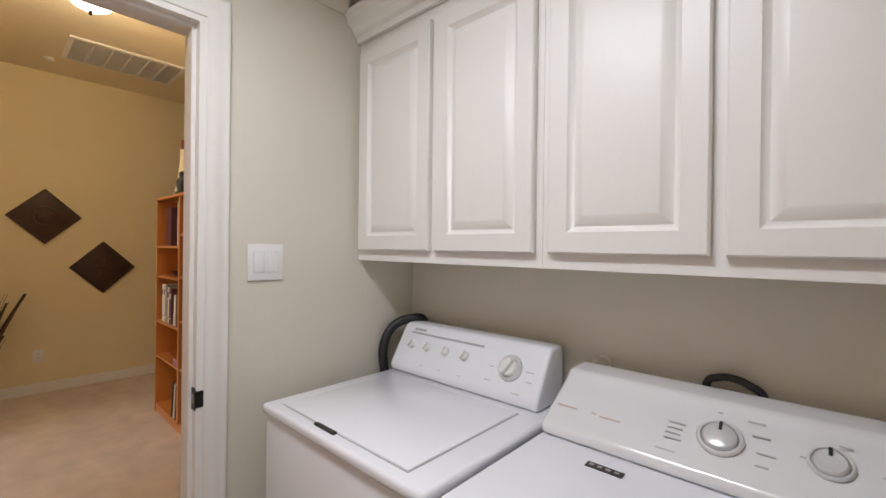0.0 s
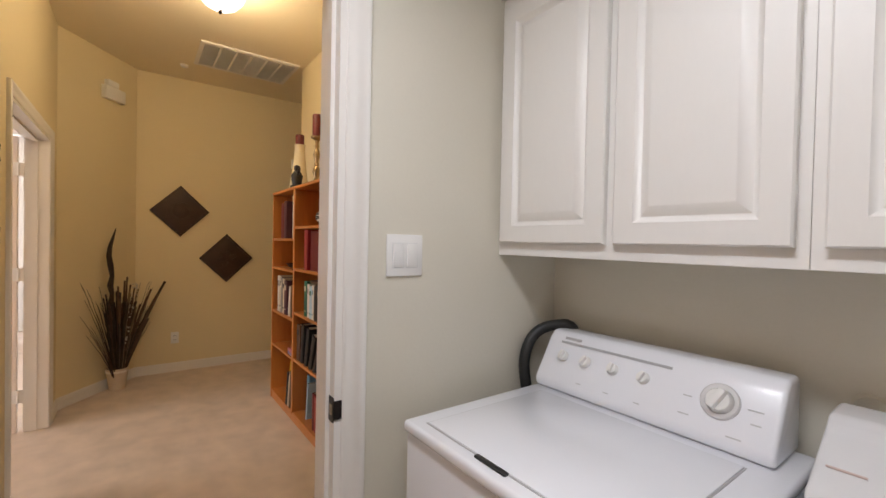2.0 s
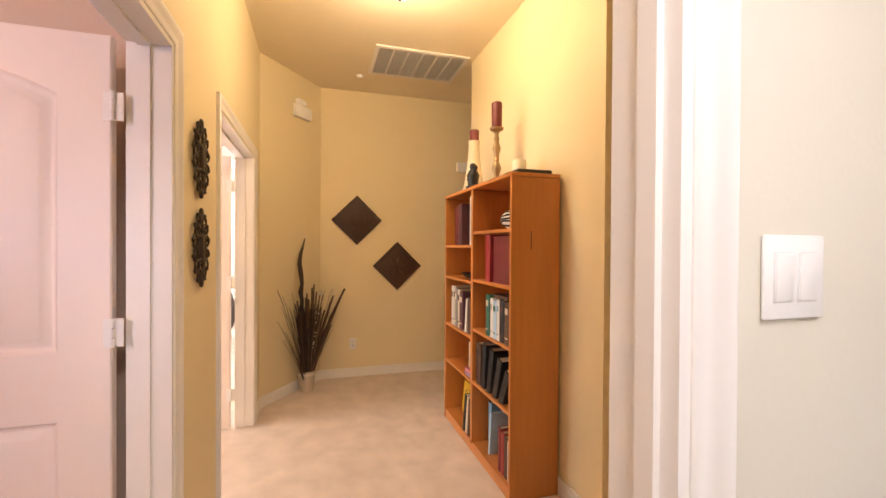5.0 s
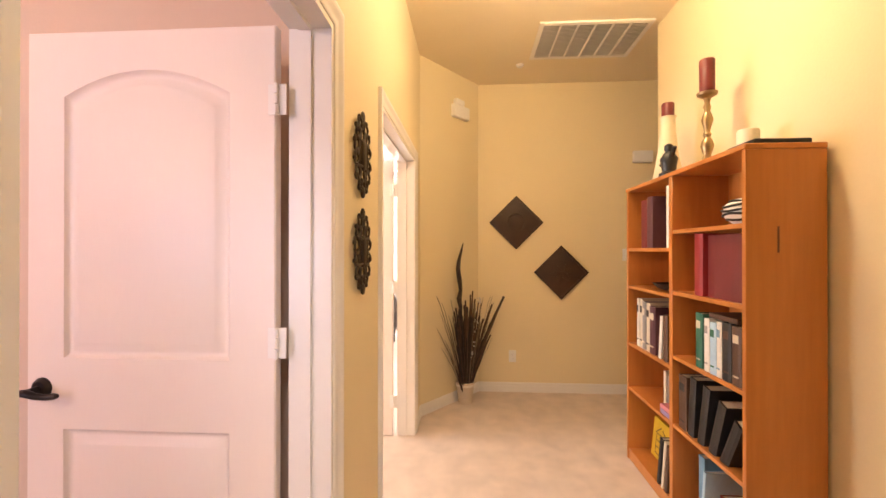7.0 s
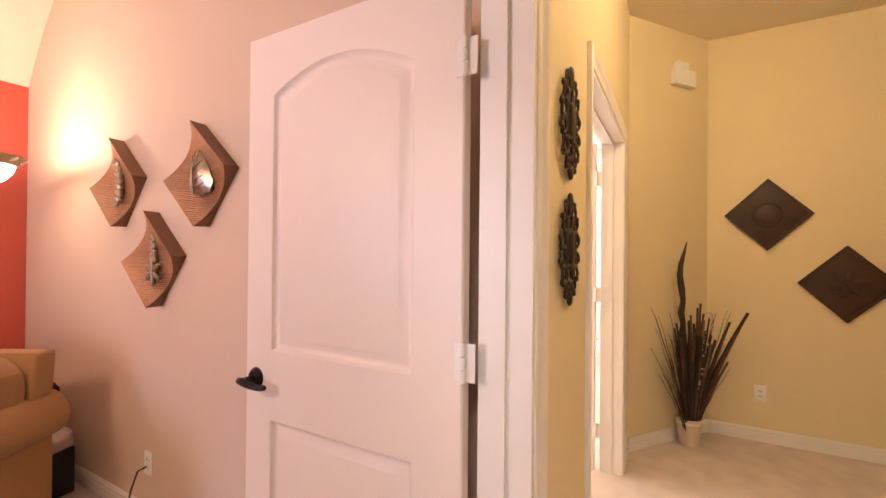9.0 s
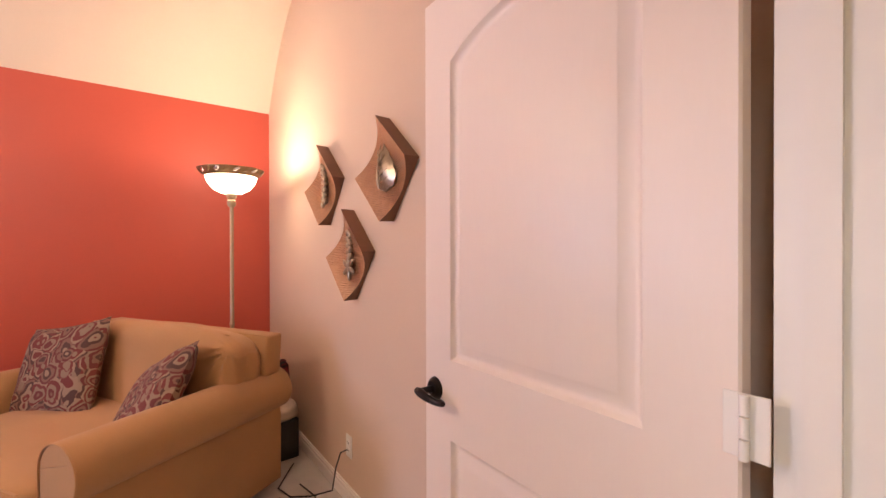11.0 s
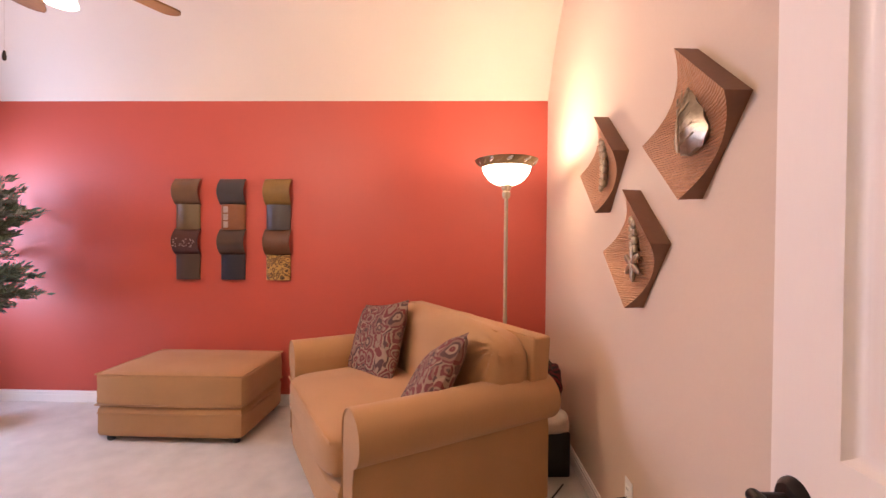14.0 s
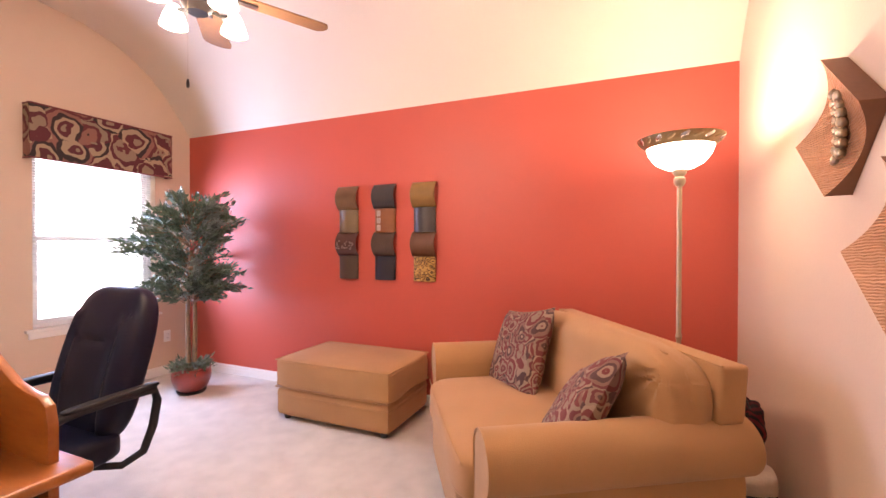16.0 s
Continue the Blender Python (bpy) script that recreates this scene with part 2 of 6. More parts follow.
# office: side wall, red wall, window wall, coved ceiling
walls("wall_office_west", [((OFFICE_X - 0.12, -4.46, 0), (OFFICE_X, -0.81, 4.2))], PAINT_OFFICE, "peach-cream wall with the leaf wall art")
walls("wall_office_red", [((OFFICE_X, -4.455, 0), (WINDOW_X + 0.12, RED_Y, RED_TOP))], PAINT_RED, "brick-red accent wall of the office")
WY0, WY1, WZ0, WZ1 = -3.97, -3.03, 0.64, 2.10
walls("wall_office_window", [((WINDOW_X, RED_Y, 0), (WINDOW_X + 0.14, WY0, 4.2)), ((WINDOW_X, WY1, 0), (WINDOW_X + 0.14, -0.81, 4.2)),
                             ((WINDOW_X, WY0, 0), (WINDOW_X + 0.14, WY1, WZ0)), ((WINDOW_X, WY0, WZ1), (WINDOW_X + 0.14, WY1, 4.2))], PAINT_OFFICE, "tan office wall with the window")
COVE = [(RED_Y, RED_TOP), (-4.25, 2.58), (-4.15, 2.71), (-4.05, 2.83), (-3.92, 2.95), (-3.78, 3.05), (-3.60, 3.14), (-3.38, 3.20), (-3.1, 3.23), (-0.80, 3.23)]
structure("ceiling_office", prism(COVE + [(-0.80, 3.45), (-4.46, 3.45), (-4.46, RED_TOP)], OFFICE_X - 0.05, WINDOW_X + 0.05, "x"), CEIL_OFFICE, "cream office ceiling curving down to the red wall", "ceiling", smooth=True)

# bedroom seen through the double doorway
# the south wall's opening (x -7.2 to -5.8) is unseen, added for the fill
walls("wall_bedroom", [((-11.12, -4.6, 0), (-11.0, -3.0, 2.99)), ((-11.12, -1.72, 0), (-11.0, -0.75, 2.99)), ((-11.12, -3.0, 0), (-11.0, -1.72, 0.55)), ((-11.12, -3.0, 1.85), (-11.0, -1.72, 2.99)),
                       ((-11.0, -0.87, 0), (-7.18, -0.81, 2.99)), ((-11.0, -4.72, 0), (-7.2, -4.6, 2.99)), ((-5.8, -4.72, 0), (-5.29, -4.6, 2.99)), ((-7.2, -4.72, 0), (-5.8, -4.6, 0.7)), ((-7.2, -4.72, 2.2), (-5.8, -4.6, 2.99)), ((BX1, -0.87, 0), (-5.29, -0.81, 2.99)),
                       ((-7.18, -0.87, 0), (BX0, -0.81, 2.99)), ((BX0, -0.87, HEAD), (BX1, -0.81, 2.99))], PAINT_WHITE, "white bedroom walls")
walls("ceiling_bedroom", [((-11.12, -4.72, 2.99), (-5.29, -0.81, 3.09))], PAINT_WHITE, "white bedroom ceiling", "ceiling")
walls("ground_outside", [((-60, -60, -0.4), (60, 60, -0.3))], mat("dry_lawn", (0.10, 0.13, 0.05), 0.9, 0.1, 2, 0.6, 80), "lawn outside the windows", "ground")


# ---- trim: casings, jambs, baseboards ----
CASING_PROFILE = [(0.0, 0.0), (0.0, 0.45), (0.05, 0.62), (0.16, 0.68), (0.28, 0.62), (0.50, 0.66), (0.62, 0.92), (0.74, 1.12), (0.86, 1.18), (0.96, 1.08), (1.0, 0.90), (1.0, 0.0)]


def casing(name, axis, at, lo, hi, top, face, label, width=0.063, thick=0.018):
    """A moulded, mitred door casing round an opening from lo to hi; face is the way it looks (+1, -1)."""
    bm = bmesh.new()
    rows = []
    for f, d in CASING_PROFILE:
        a, out = f * width, at + face * d * thick
        pts = ((lo - a, 0.0), (lo - a, top + a), (hi + a, top + a), (hi + a, 0.0))
        rows.append([bm.verts.new((out, u, z) if axis == "x" else (u, out, z)) for u, z in pts])
    for r0, r1 in zip(rows, rows[1:]):
        for i in range(3):
            bm.faces.new((r0[i], r0[i + 1], r1[i + 1], r1[i]))
    bmesh.ops.recalc_face_normals(bm, faces=bm.faces[:])
    return structure(name, bm, TRIM, label, "trim", smooth=True)


def jamb(name, axis, d0, d1, lo, hi, top, stop, label, thick=0.018):
    """The lining of a doorway with its stop bead."""
    bm = bmesh.new()
    for u0, u1, z0, z1 in ((lo, lo + thick, 0, top - thick), (hi - thick, hi, 0, top - thick), (lo, hi, top - thick, top)):
        box(bm, *(((d0, u0, z0), (d1, u1, z1)) if axis == "x" else ((u0, d0, z0), (u1, d1, z1))))
    for u0, u1, z0, z1 in ((lo + thick, lo + thick + 0.011, 0, top - thick - 0.011), (hi - thick - 0.011, hi - thick, 0, top - thick - 0.011), (lo + thick, hi - thick, top - thick - 0.011, top - thick)):
        box(bm, *(((stop, u0, z0), (stop + 0.035, u1, z1)) if axis == "x" else ((u0, stop, z0), (u1, stop + 0.035, z1))))
    return structure(name, bm, TRIM, label, "trim")


jamb("trim_laundry_jamb", "x", -3.925, -3.795, DY0, DY1, HEAD, -3.86, "white laundry door jamb")
casing("trim_laundry_casing", "x", -3.80, DY0, DY1, HEAD, 1, "white moulded laundry door casing")
casing("trim_laundry_casing_hall", "x", -3.92, DY0, DY1, HEAD, -1, "white moulded laundry door casing, hall side")
jamb("trim_office_jamb", "y", -0.875, -0.745, OX0, OX1, HEAD, -0.84, "white office door jamb")
casing("trim_office_casing", "y", -0.75, OX0, OX1, HEAD, 1, "white moulded office door casing")
casing("trim_office_casing_inside", "y", -0.87, OX0, OX1, HEAD, -1, "white moulded office door casing, inner side")
jamb("trim_bedroom_jamb", "y", -0.875, -0.745, BX0, BX1, HEAD, -0.84, "white bedroom door jamb")
casing("trim_bedroom_casing", "y", -0.75, BX0, BX1, HEAD, 1, "white moulded bedroom door casing")
jamb("trim_bathroom_jamb", "x", BATH_X - 0.125, BATH_X + 0.005, 1.45, 2.20, 2.09, BATH_X - 0.07, "white bathroom door jamb")
casing("trim_bathroom_casing", "x", BATH_X, 1.45, 2.20, 2.09, 1, "white moulded bathroom door casing", width=0.066)


def baseboard(name, runs, label):
    """Moulded skirting along straight runs of (x, y) to (x, y); it stands to the run's left."""
    bm = bmesh.new()
    for (x0, y0), (x1, y1) in runs:
        d = Vector((x1 - x0, y1 - y0, 0))
        m = Matrix.Translation((x0, y0, 0)) @ Matrix.Rotation(math.atan2(d.y, d.x), 4, "Z")
        for t, z0, z1 in ((0.014, 0.0, 0.06), (0.011, 0.06, 0.072), (0.013, 0.072, 0.082), (0.008, 0.082, 0.092)):
            box(bm, (0, 0, z0), (d.length, t, z1), m)
    return structure(name, bm, TRIM, label, "baseboard")


baseboard("baseboard_hall", [((-5.62 - 0.0, -0.75), (-5.045, -0.75)), ((-7.18, -0.75), (-6.90, -0.75)), ((-7.84, -0.255), (-7.18, -0.75)), ((-7.84, 3.4), (-7.84, -0.255)), ((BATH_X + 0.22, BOOK_Y), (-6.80, BOOK_Y)), ((-6.84, 1.015), (-6.84, 3.4))], "white moulded baseboard of the hall")
baseboard("baseboard_office", [((OFFICE_X, -0.87), (OFFICE_X, RED_Y)), ((OFFICE_X, RED_Y), (WINDOW_X, RED_Y)), ((WINDOW_X, RED_Y), (WINDOW_X, -0.87))], "white moulded baseboard of the office")


# ---- more materials ----
APPLIANCE = mat("white_enamel", (0.87, 0.88, 0.92), 0.22, 0.006, 3, 0.02, 160, coat=0.3)
DRYER_PANEL = mat("silver_panel", (0.84, 0.835, 0.84), 0.24, 0.01, 2, 0.02, 200, metal=0.1, coat=0.3)
DIAL_SILVER = mat("silver_dial_plastic", (0.74, 0.735, 0.74), 0.3, 0.02, 4, 0.0, 60, metal=0.3)
CHROME = mat("satin_chrome", (0.72, 0.71, 0.70), 0.22, 0.02, 4, 0.0, 60, metal=1.0)
GREY_PRINT = mat("grey_print", (0.46, 0.46, 0.47), 0.5, 0.02)
RED_PRINT = mat("red_print", (0.62, 0.47, 0.42), 0.5, 0.02)
BLACK = mat("black_plastic", (0.018, 0.018, 0.018), 0.45, 0.05, 8, 0.1, 90)
BRONZE = mat("oil_rubbed_bronze", (0.025, 0.018, 0.016), 0.35, 0.1, 10, 0.05, 90, metal=0.6)
IRON = mat("dark_iron", (0.050, 0.036, 0.022), 0.5, 0.1, 12, 0.3, 120, metal=0.5)
PLASTIC_WHITE = mat("white_plastic", (0.84, 0.83, 0.80), 0.35, 0.01, 4, 0.01, 60)
GAP = mat("dark_gap", (0.05, 0.05, 0.05), 0.8, 0.02)
CHERRY = mat("honey_wood", (0.57, 0.225, 0.060), 0.28, 0.08, 3.5, 0.06, 40, dark=(0.42, 0.145, 0.034), stretch=(1, 1, 0.10))
OAK = mat("golden_oak", (0.40, 0.140, 0.028), 0.32, 0.1, 5, 0.10, 60, dark=(0.24, 0.070, 0.012), stretch=(0.25, 1, 1))
CARVED = mat("carved_brown", (0.055, 0.026, 0.014), 0.5, 0.12, 9, 0.5, 90)
COPPER = mat("hammered_copper", (0.58, 0.31, 0.17), 0.36, 0.1, 7, 0.2, 60, metal=0.55)
_t = COPPER.node_tree
_w, _c, _bp = _t.nodes.new("ShaderNodeTexWave"), _t.nodes.new("ShaderNodeTexCoord"), _t.nodes.new("ShaderNodeBump")
_w.bands_direction = "Z"
_w.inputs["Scale"].default_value, _w.inputs["Distortion"].default_value, _w.inputs["Detail"].default_value, _w.inputs["Detail Scale"].default_value = 36, 5.0, 2.0, 0.8
_bp.inputs["Strength"].default_value, _bp.inputs["Distance"].default_value = 0.85, 0.005
_t.links.new(_c.outputs["Object"], _w.inputs["Vector"])
_t.links.new(_w.outputs["Fac"], _bp.inputs["Height"])
_t.links.new(_bp.outputs[0], _t.nodes["Principled BSDF"].inputs["Normal"])
COPPER_EDGE = mat("copper_edge", (0.21, 0.09, 0.045), 0.5, 0.06, 7, 0.1, 60)
PEWTER = mat("aged_pewter", (0.50, 0.42, 0.30), 0.35, 0.15, 25, 0.3, 90, metal=0.9)
FABRIC = mat("camel_microfibre", (0.45, 0.245, 0.105), 0.9, 0.05, 3, 0.35, 260, sheen=0.12)
BRASS = mat("antique_brass", (0.42, 0.30, 0.16), 0.38, 0.08, 10, 0.05, 60, metal=0.85)
BEIGE_METAL = mat("champagne_metal", (0.46, 0.36, 0.24), 0.4, 0.05, 8, 0.03, 60, metal=0.6)
WAX_RED = mat("burgundy_wax", (0.16, 0.018, 0.018), 0.5, 0.08, 20, 0.1, 60)
WAX_CREAM = mat("cream_wax", (0.80, 0.72, 0.55), 0.5, 0.02, 20, 0.1, 60)
LEATHER = mat("navy_black_leather", (0.003, 0.004, 0.018), 0.40, 0.06, 6, 0.25, 200)
LEATHER.node_tree.nodes["Principled BSDF"].inputs["Specular IOR Level"].default_value = 0.28
POT_RED = mat("glazed_red_pot", (0.26, 0.035, 0.025), 0.28, 0.1, 6, 0.05, 40, coat=0.4)
BARK = mat("bark", (0.30, 0.19, 0.11), 0.85, 0.15, 20, 0.8, 90)
LEAF = mat("leaf_green", (0.16, 0.22, 0.14), 0.45, 0.2, 30, 0.1, 90, dark=(0.06, 0.085, 0.045))
LEAF_PALE = mat("leaf_pale", (0.26, 0.31, 0.25), 0.5, 0.15, 30, 0.1, 90)
REED = mat("dark_reed", (0.045, 0.028, 0.018), 0.7, 0.2, 30, 0.4, 90)
REED_PALE = mat("pale_reed", (0.25, 0.18, 0.10), 0.7, 0.15, 30, 0.4, 90)
FAN_WOOD = mat("walnut_blade", (0.19, 0.095, 0.042), 0.65, 0.1, 5, 0.06, 40)
FAN_WOOD.node_tree.nodes["Principled BSDF"].inputs["Specular IOR Level"].default_value = 0.12
GLASS_LIT = mat("lit_frosted_glass", (0.95, 0.9, 0.8), 0.4, 0.01, 5, 0.0, 40, emit=((1.0, 0.88, 0.72), 5.0))
GLASS_LIT_WHITE = mat("lit_white_glass", (0.95, 0.95, 0.95), 0.4, 0.01, 5, 0.0, 40, emit=((1.0, 0.80, 0.60), 11.0))
PAPER = mat("page_paper", (0.72, 0.66, 0.54), 0.8, 0.03, 30, 0.2, 200)
VINYL = mat("white_vinyl", (0.86, 0.86, 0.88), 0.4, 0.01)
SLAT = mat("blind_slat", (0.88, 0.88, 0.92), 0.5, 0.01, 4, 0.02, 60)


def pattern(name, colors, scale=9.0, rough=0.85):
    """Woven fabric with rounded patches of several colours, ringed."""
    m = bpy.data.materials.new(name)
    m.use_nodes = True
    t = m.node_tree
    b = t.nodes["Principled BSDF"]
    b.inputs["Roughness"].default_value = rough
    co, vo, ramp = t.nodes.new("ShaderNodeTexCoord"), t.nodes.new("ShaderNodeTexVoronoi"), t.nodes.new("ShaderNodeValToRGB")
    warp, vadd = t.nodes.new("ShaderNodeTexNoise"), t.nodes.new("ShaderNodeMixRGB")
    warp.inputs["Scale"].default_value, vadd.inputs[0].default_value = 7, 0.12
    vo.inputs["Scale"].default_value = scale
    t.links.new(co.outputs["Object"], warp.inputs["Vector"])
    t.links.new(co.outputs["Object"], vadd.inputs[1])
    t.links.new(warp.outputs["Color"], vadd.inputs[2])
    t.links.new(vadd.outputs[0], vo.inputs["Vector"])
    sep, mul, add, frac = t.nodes.new("ShaderNodeSeparateColor"), t.nodes.new("ShaderNodeMath"), t.nodes.new("ShaderNodeMath"), t.nodes.new("ShaderNodeMath")
    t.links.new(vo.outputs["Color"], sep.inputs[0])
    mul.operation, mul.inputs[1].default_value = "MULTIPLY", 1.3
    t.links.new(vo.outputs["Distance"], mul.inputs[0])
    add.operation, frac.operation = "ADD", "FRACT"
    t.links.new(mul.outputs[0], add.inputs[0])
    t.links.new(sep.outputs[0], add.inputs[1])
    t.links.new(add.outputs[0], frac.inputs[0])
    ramp.color_ramp.interpolation = "CONSTANT"
    el = ramp.color_ramp.elements
    while len(el) < len(colors):
        el.new(0.5)
    for i, c in enumerate(colors):
        el[i].position, el[i].color = i / len(colors), (*c, 1)
    t.links.new(frac.outputs[0], ramp.inputs[0])
    t.links.new(ramp.outputs[0], b.inputs["Base Color"])
    weave, bp = t.nodes.new("ShaderNodeTexNoise"), t.nodes.new("ShaderNodeBump")
    weave.inputs["Scale"].default_value = 300
    bp.inputs["Strength"].default_value, bp.inputs["Distance"].default_value = 0.4, 0.003
    t.links.new(co.outputs["Object"], weave.inputs["Vector"])
    t.links.new(weave.outputs[0], bp.inputs["Height"])
    t.links.new(bp.outputs[0], b.inputs["Normal"])
    return m


PATTERN = pattern("maroon_patterned_fabric", [(0.15, 0.030, 0.026), (0.28, 0.19, 0.13), (0.075, 0.034, 0.028), (0.19, 0.10, 0.070), (0.13, 0.028, 0.026), (0.23, 0.16, 0.11)], 12)
PATTERN_VALANCE = pattern("maroon_patterned_valance", [(0.10, 0.022, 0.026), (0.34, 0.25, 0.16), (0.035, 0.022, 0.02), (0.24, 0.11, 0.08), (0.12, 0.028, 0.03), (0.24, 0.18, 0.12)], 5.0)


# ---- shaped pieces ----
def rect(x0, z0, x1, z1, rise=0.0, n=14):
    """Outline maker: a rectangle whose top may arch by rise; called with an inset."""
    def at(d):
        a, b, lo, hi = x0 + d, x1 - d, z0 + d, z1 - d
        pts = [(a, lo), (b, lo)]
        for i in range(n + 1):
            s = 1 - 2 * i / n
            pts.append(((a + b) / 2 + s * (b - a) / 2, hi - rise * s * s))
        return pts
    return at


def panelled(w, h, t, outlines, steps):
    """A slab (x 0..w, z 0..h, front at y=0, back at y=t) with panels sunk by steps of (inset, depth)."""
    bm = bmesh.new()
    edges = []
    def loop(pts, y):
        vs = [bm.verts.new((x, y, z)) for x, z in pts]
        return vs
    def ring(vs):
        return [bm.edges.new((vs[i], vs[(i + 1) % len(vs)])) for i in range(len(vs))]
    e = 0.004
    front, back, side = loop([(e, e), (w - e, e), (w - e, h - e), (e, h - e)], 0), loop([(0, 0), (w, 0), (w, h), (0, h)], t), loop([(0, 0), (w, 0), (w, h), (0, h)], e)
    edges += ring(front)
    for a, b in ((front, side), (side, back)):
        for i in range(4):
            bm.faces.new((a[i], b[i], b[(i + 1) % 4], a[(i + 1) % 4]))
    bm.faces.new(back)
    for out in outlines:
        last = loop(out(0), 0)
        edges += ring(last)
        for d, y in steps:
            nxt = loop(out(d), y)
            for i in range(len(nxt)):
                j = (i + 1) % len(nxt)
                bm.faces.new((last[i], last[j], nxt[j], nxt[i]))
            last = nxt
        bm.faces.new(last)
    bmesh.ops.triangle_fill(bm, edges=edges, use_beauty=True)
    bmesh.ops.recalc_face_normals(bm, faces=bm.faces[:])
    return bm


def soft(w, d, h, power=7.0, cuts=9, wrinkle=0.0, seed=0.0, m=None, crown=0.0):
    """A padded block about the origin: a rounded box with a little unevenness; crown swells its top."""
    bm = bmesh.new()
    bmesh.ops.create_cube(bm, size=2.0)
    bmesh.ops.subdivide_edges(bm, edges=bm.edges[:], cuts=cuts, use_grid_fill=True)
    for v in bm.verts:
        u = v.co.copy()
        k = (abs(u.x) ** power + abs(u.y) ** power + abs(u.z) ** power) ** (-1 / power)
        p = u * k
        n = noise.noise(Vector((p.x * 2.2 + seed, p.y * 2.2, p.z * 2.2 + seed))) * wrinkle
        q = Vector((p.x * w / 2, p.y * d / 2, p.z * h / 2))
        if p.z > 0:
            q.z += crown * (1 - p.x * p.x) * (1 - p.y * p.y)
        v.co = q + u.normalized() * n
    if m is not None:
        bmesh.ops.transform(bm, matrix=m, verts=bm.verts[:])
    return bm


def merge(*bms):
    """One bmesh out of several."""
    out = bms[0]
    for b in bms[1:]:
        tmp = bpy.data.meshes.new("tmp")
        b.to_mesh(tmp)
        b.free()
        out.from_mesh(tmp)
        bpy.data.meshes.remove(tmp)
    return out


# ---- laundry things ----
def wall_cabinet(x0, doors, label):
    """A wall cabinet of two doors; doors are (left, right) distances from its own left side."""
    w = doors[-1][1] + 0.02
    c = thing("wall_cabinet", pose(x0, 0.715, 1.34), label, "cabinet", "upper cabinets")
    part("body", boxed((0, 0.002, 0), (w, 0.292, 0.83), 0.0008, 1), CABINET_WHITE, c)
    for a, b in doors:
        d = part("door", panelled(b - a, 0.745, 0.02, [rect(0.052, 0.052, b - a - 0.052, 0.693)], ((0.011, 0.013), (0.014, 0.014), (0.036, 0.001), (0.040, 0.0005))), CABINET_WHITE, c, "white raised-panel cabinet door")
        d.matrix_basis = pose(a, -0.0195, 0.04)
    return c


wall_cabinet(-3.798, ((0.022, 0.392), (0.418, 0.772)), "white raised-panel wall cabinet beside the laundry doorway")
wall_cabinet(-3.0055, ((0.022, 0.372), (0.398, 0.768)), "white raised-panel wall cabinet over the dryer")
wall_cabinet(-2.2172, ((0.022, 0.392), (0.418, 0.772)), "white raised-panel wall cabinet at the laundry's far end")
CROWN = [(0.715, 2.168), (0.700, 2.168), (0.697, 2.188), (0.684, 2.196), (0.672, 2.215), (0.655, 2.228), (0.648, 2.25), (0.640, 2.255), (0.640, 2.27), (0.715, 2.27)]
structure("trim_cabinet_crown", prism(CROWN, -3.798, -1.40, "x"), CABINET_WHITE, "white crown moulding over the cabinets", "trim")
structure("trim_laundry_cornice", prism([(-3.80, 2.255), (-3.786, 2.255), (-3.765, 2.28), (-3.742, 2.318), (-3.742, 2.33), (-3.80, 2.33)], -1.2, 0.64, "y"), PAINT_LAUNDRY, "greige cornice under the laundry ceiling", "trim")


def knob(name, parent, at, tilt, r, depth, material, bar=True, skirt=None):
    """A round control with a grip bar, on a sloping panel."""
    k = part(name, lathe([(0, depth * 0.55), (r * 0.8, depth * 0.55), (r * 0.9, depth * 0.45), (r, 0), (0, 0)], 28), material, parent)
    k.matrix_basis = pose(*at, tilt, 0, 0)
    if bar:
        g = part("grip", boxed((-r * 0.28, -r * 0.85, 0), (r * 0.28, r * 0.85, depth), 0.003, 2), material, k)
        g.rotation_euler = (0, 0, random.uniform(-0.5, 0.5))
    if skirt:
        part("bezel", lathe([(r * 1.02, 0.0), (skirt, 0.0), (skirt, 0.005), (skirt * 0.93, 0.008), (r * 1.02, 0.008)], 32), DIAL_SILVER, k, "silver dial ring")
    return k


def appliance(name, x0, label, width, console, panel_mat, console_width):
    """A top-control laundry machine standing on the floor: cabinet, deck and sloping console."""
    a = thing(name, pose(x0, 0.31, 0.004), label, name)
    part("cabinet_body", boxed((0, 0.012, 0.02), (width, 0.66, 0.878), 0.008, 2), APPLIANCE, a)
    part("deck", boxed((-0.002, 0, 0.880), (width + 0.002, 0.665, 0.912), 0.012, 3), APPLIANCE, a, "white enamelled top deck")
    part("kick_plate", boxed((0.01, 0.02, 0.0), (width - 0.01, 0.05, 0.08), 0.004, 1), APPLIANCE, a)
    y0, y1, y2, z1 = console
    prof = [(y0, 0.913), (y0 - 0.004, 0.940), (y1, z1 - 0.02), (y1 + 0.02, z1), (y2, z1 + 0.004), (y2 + 0.012, z1 - 0.01), (y2 + 0.012, 0.913)]
    body = prism(prof, 0.004, console_width, "x", 0.011, 4)
    part("console", body, panel_mat, a, "sloping control console")
    return a


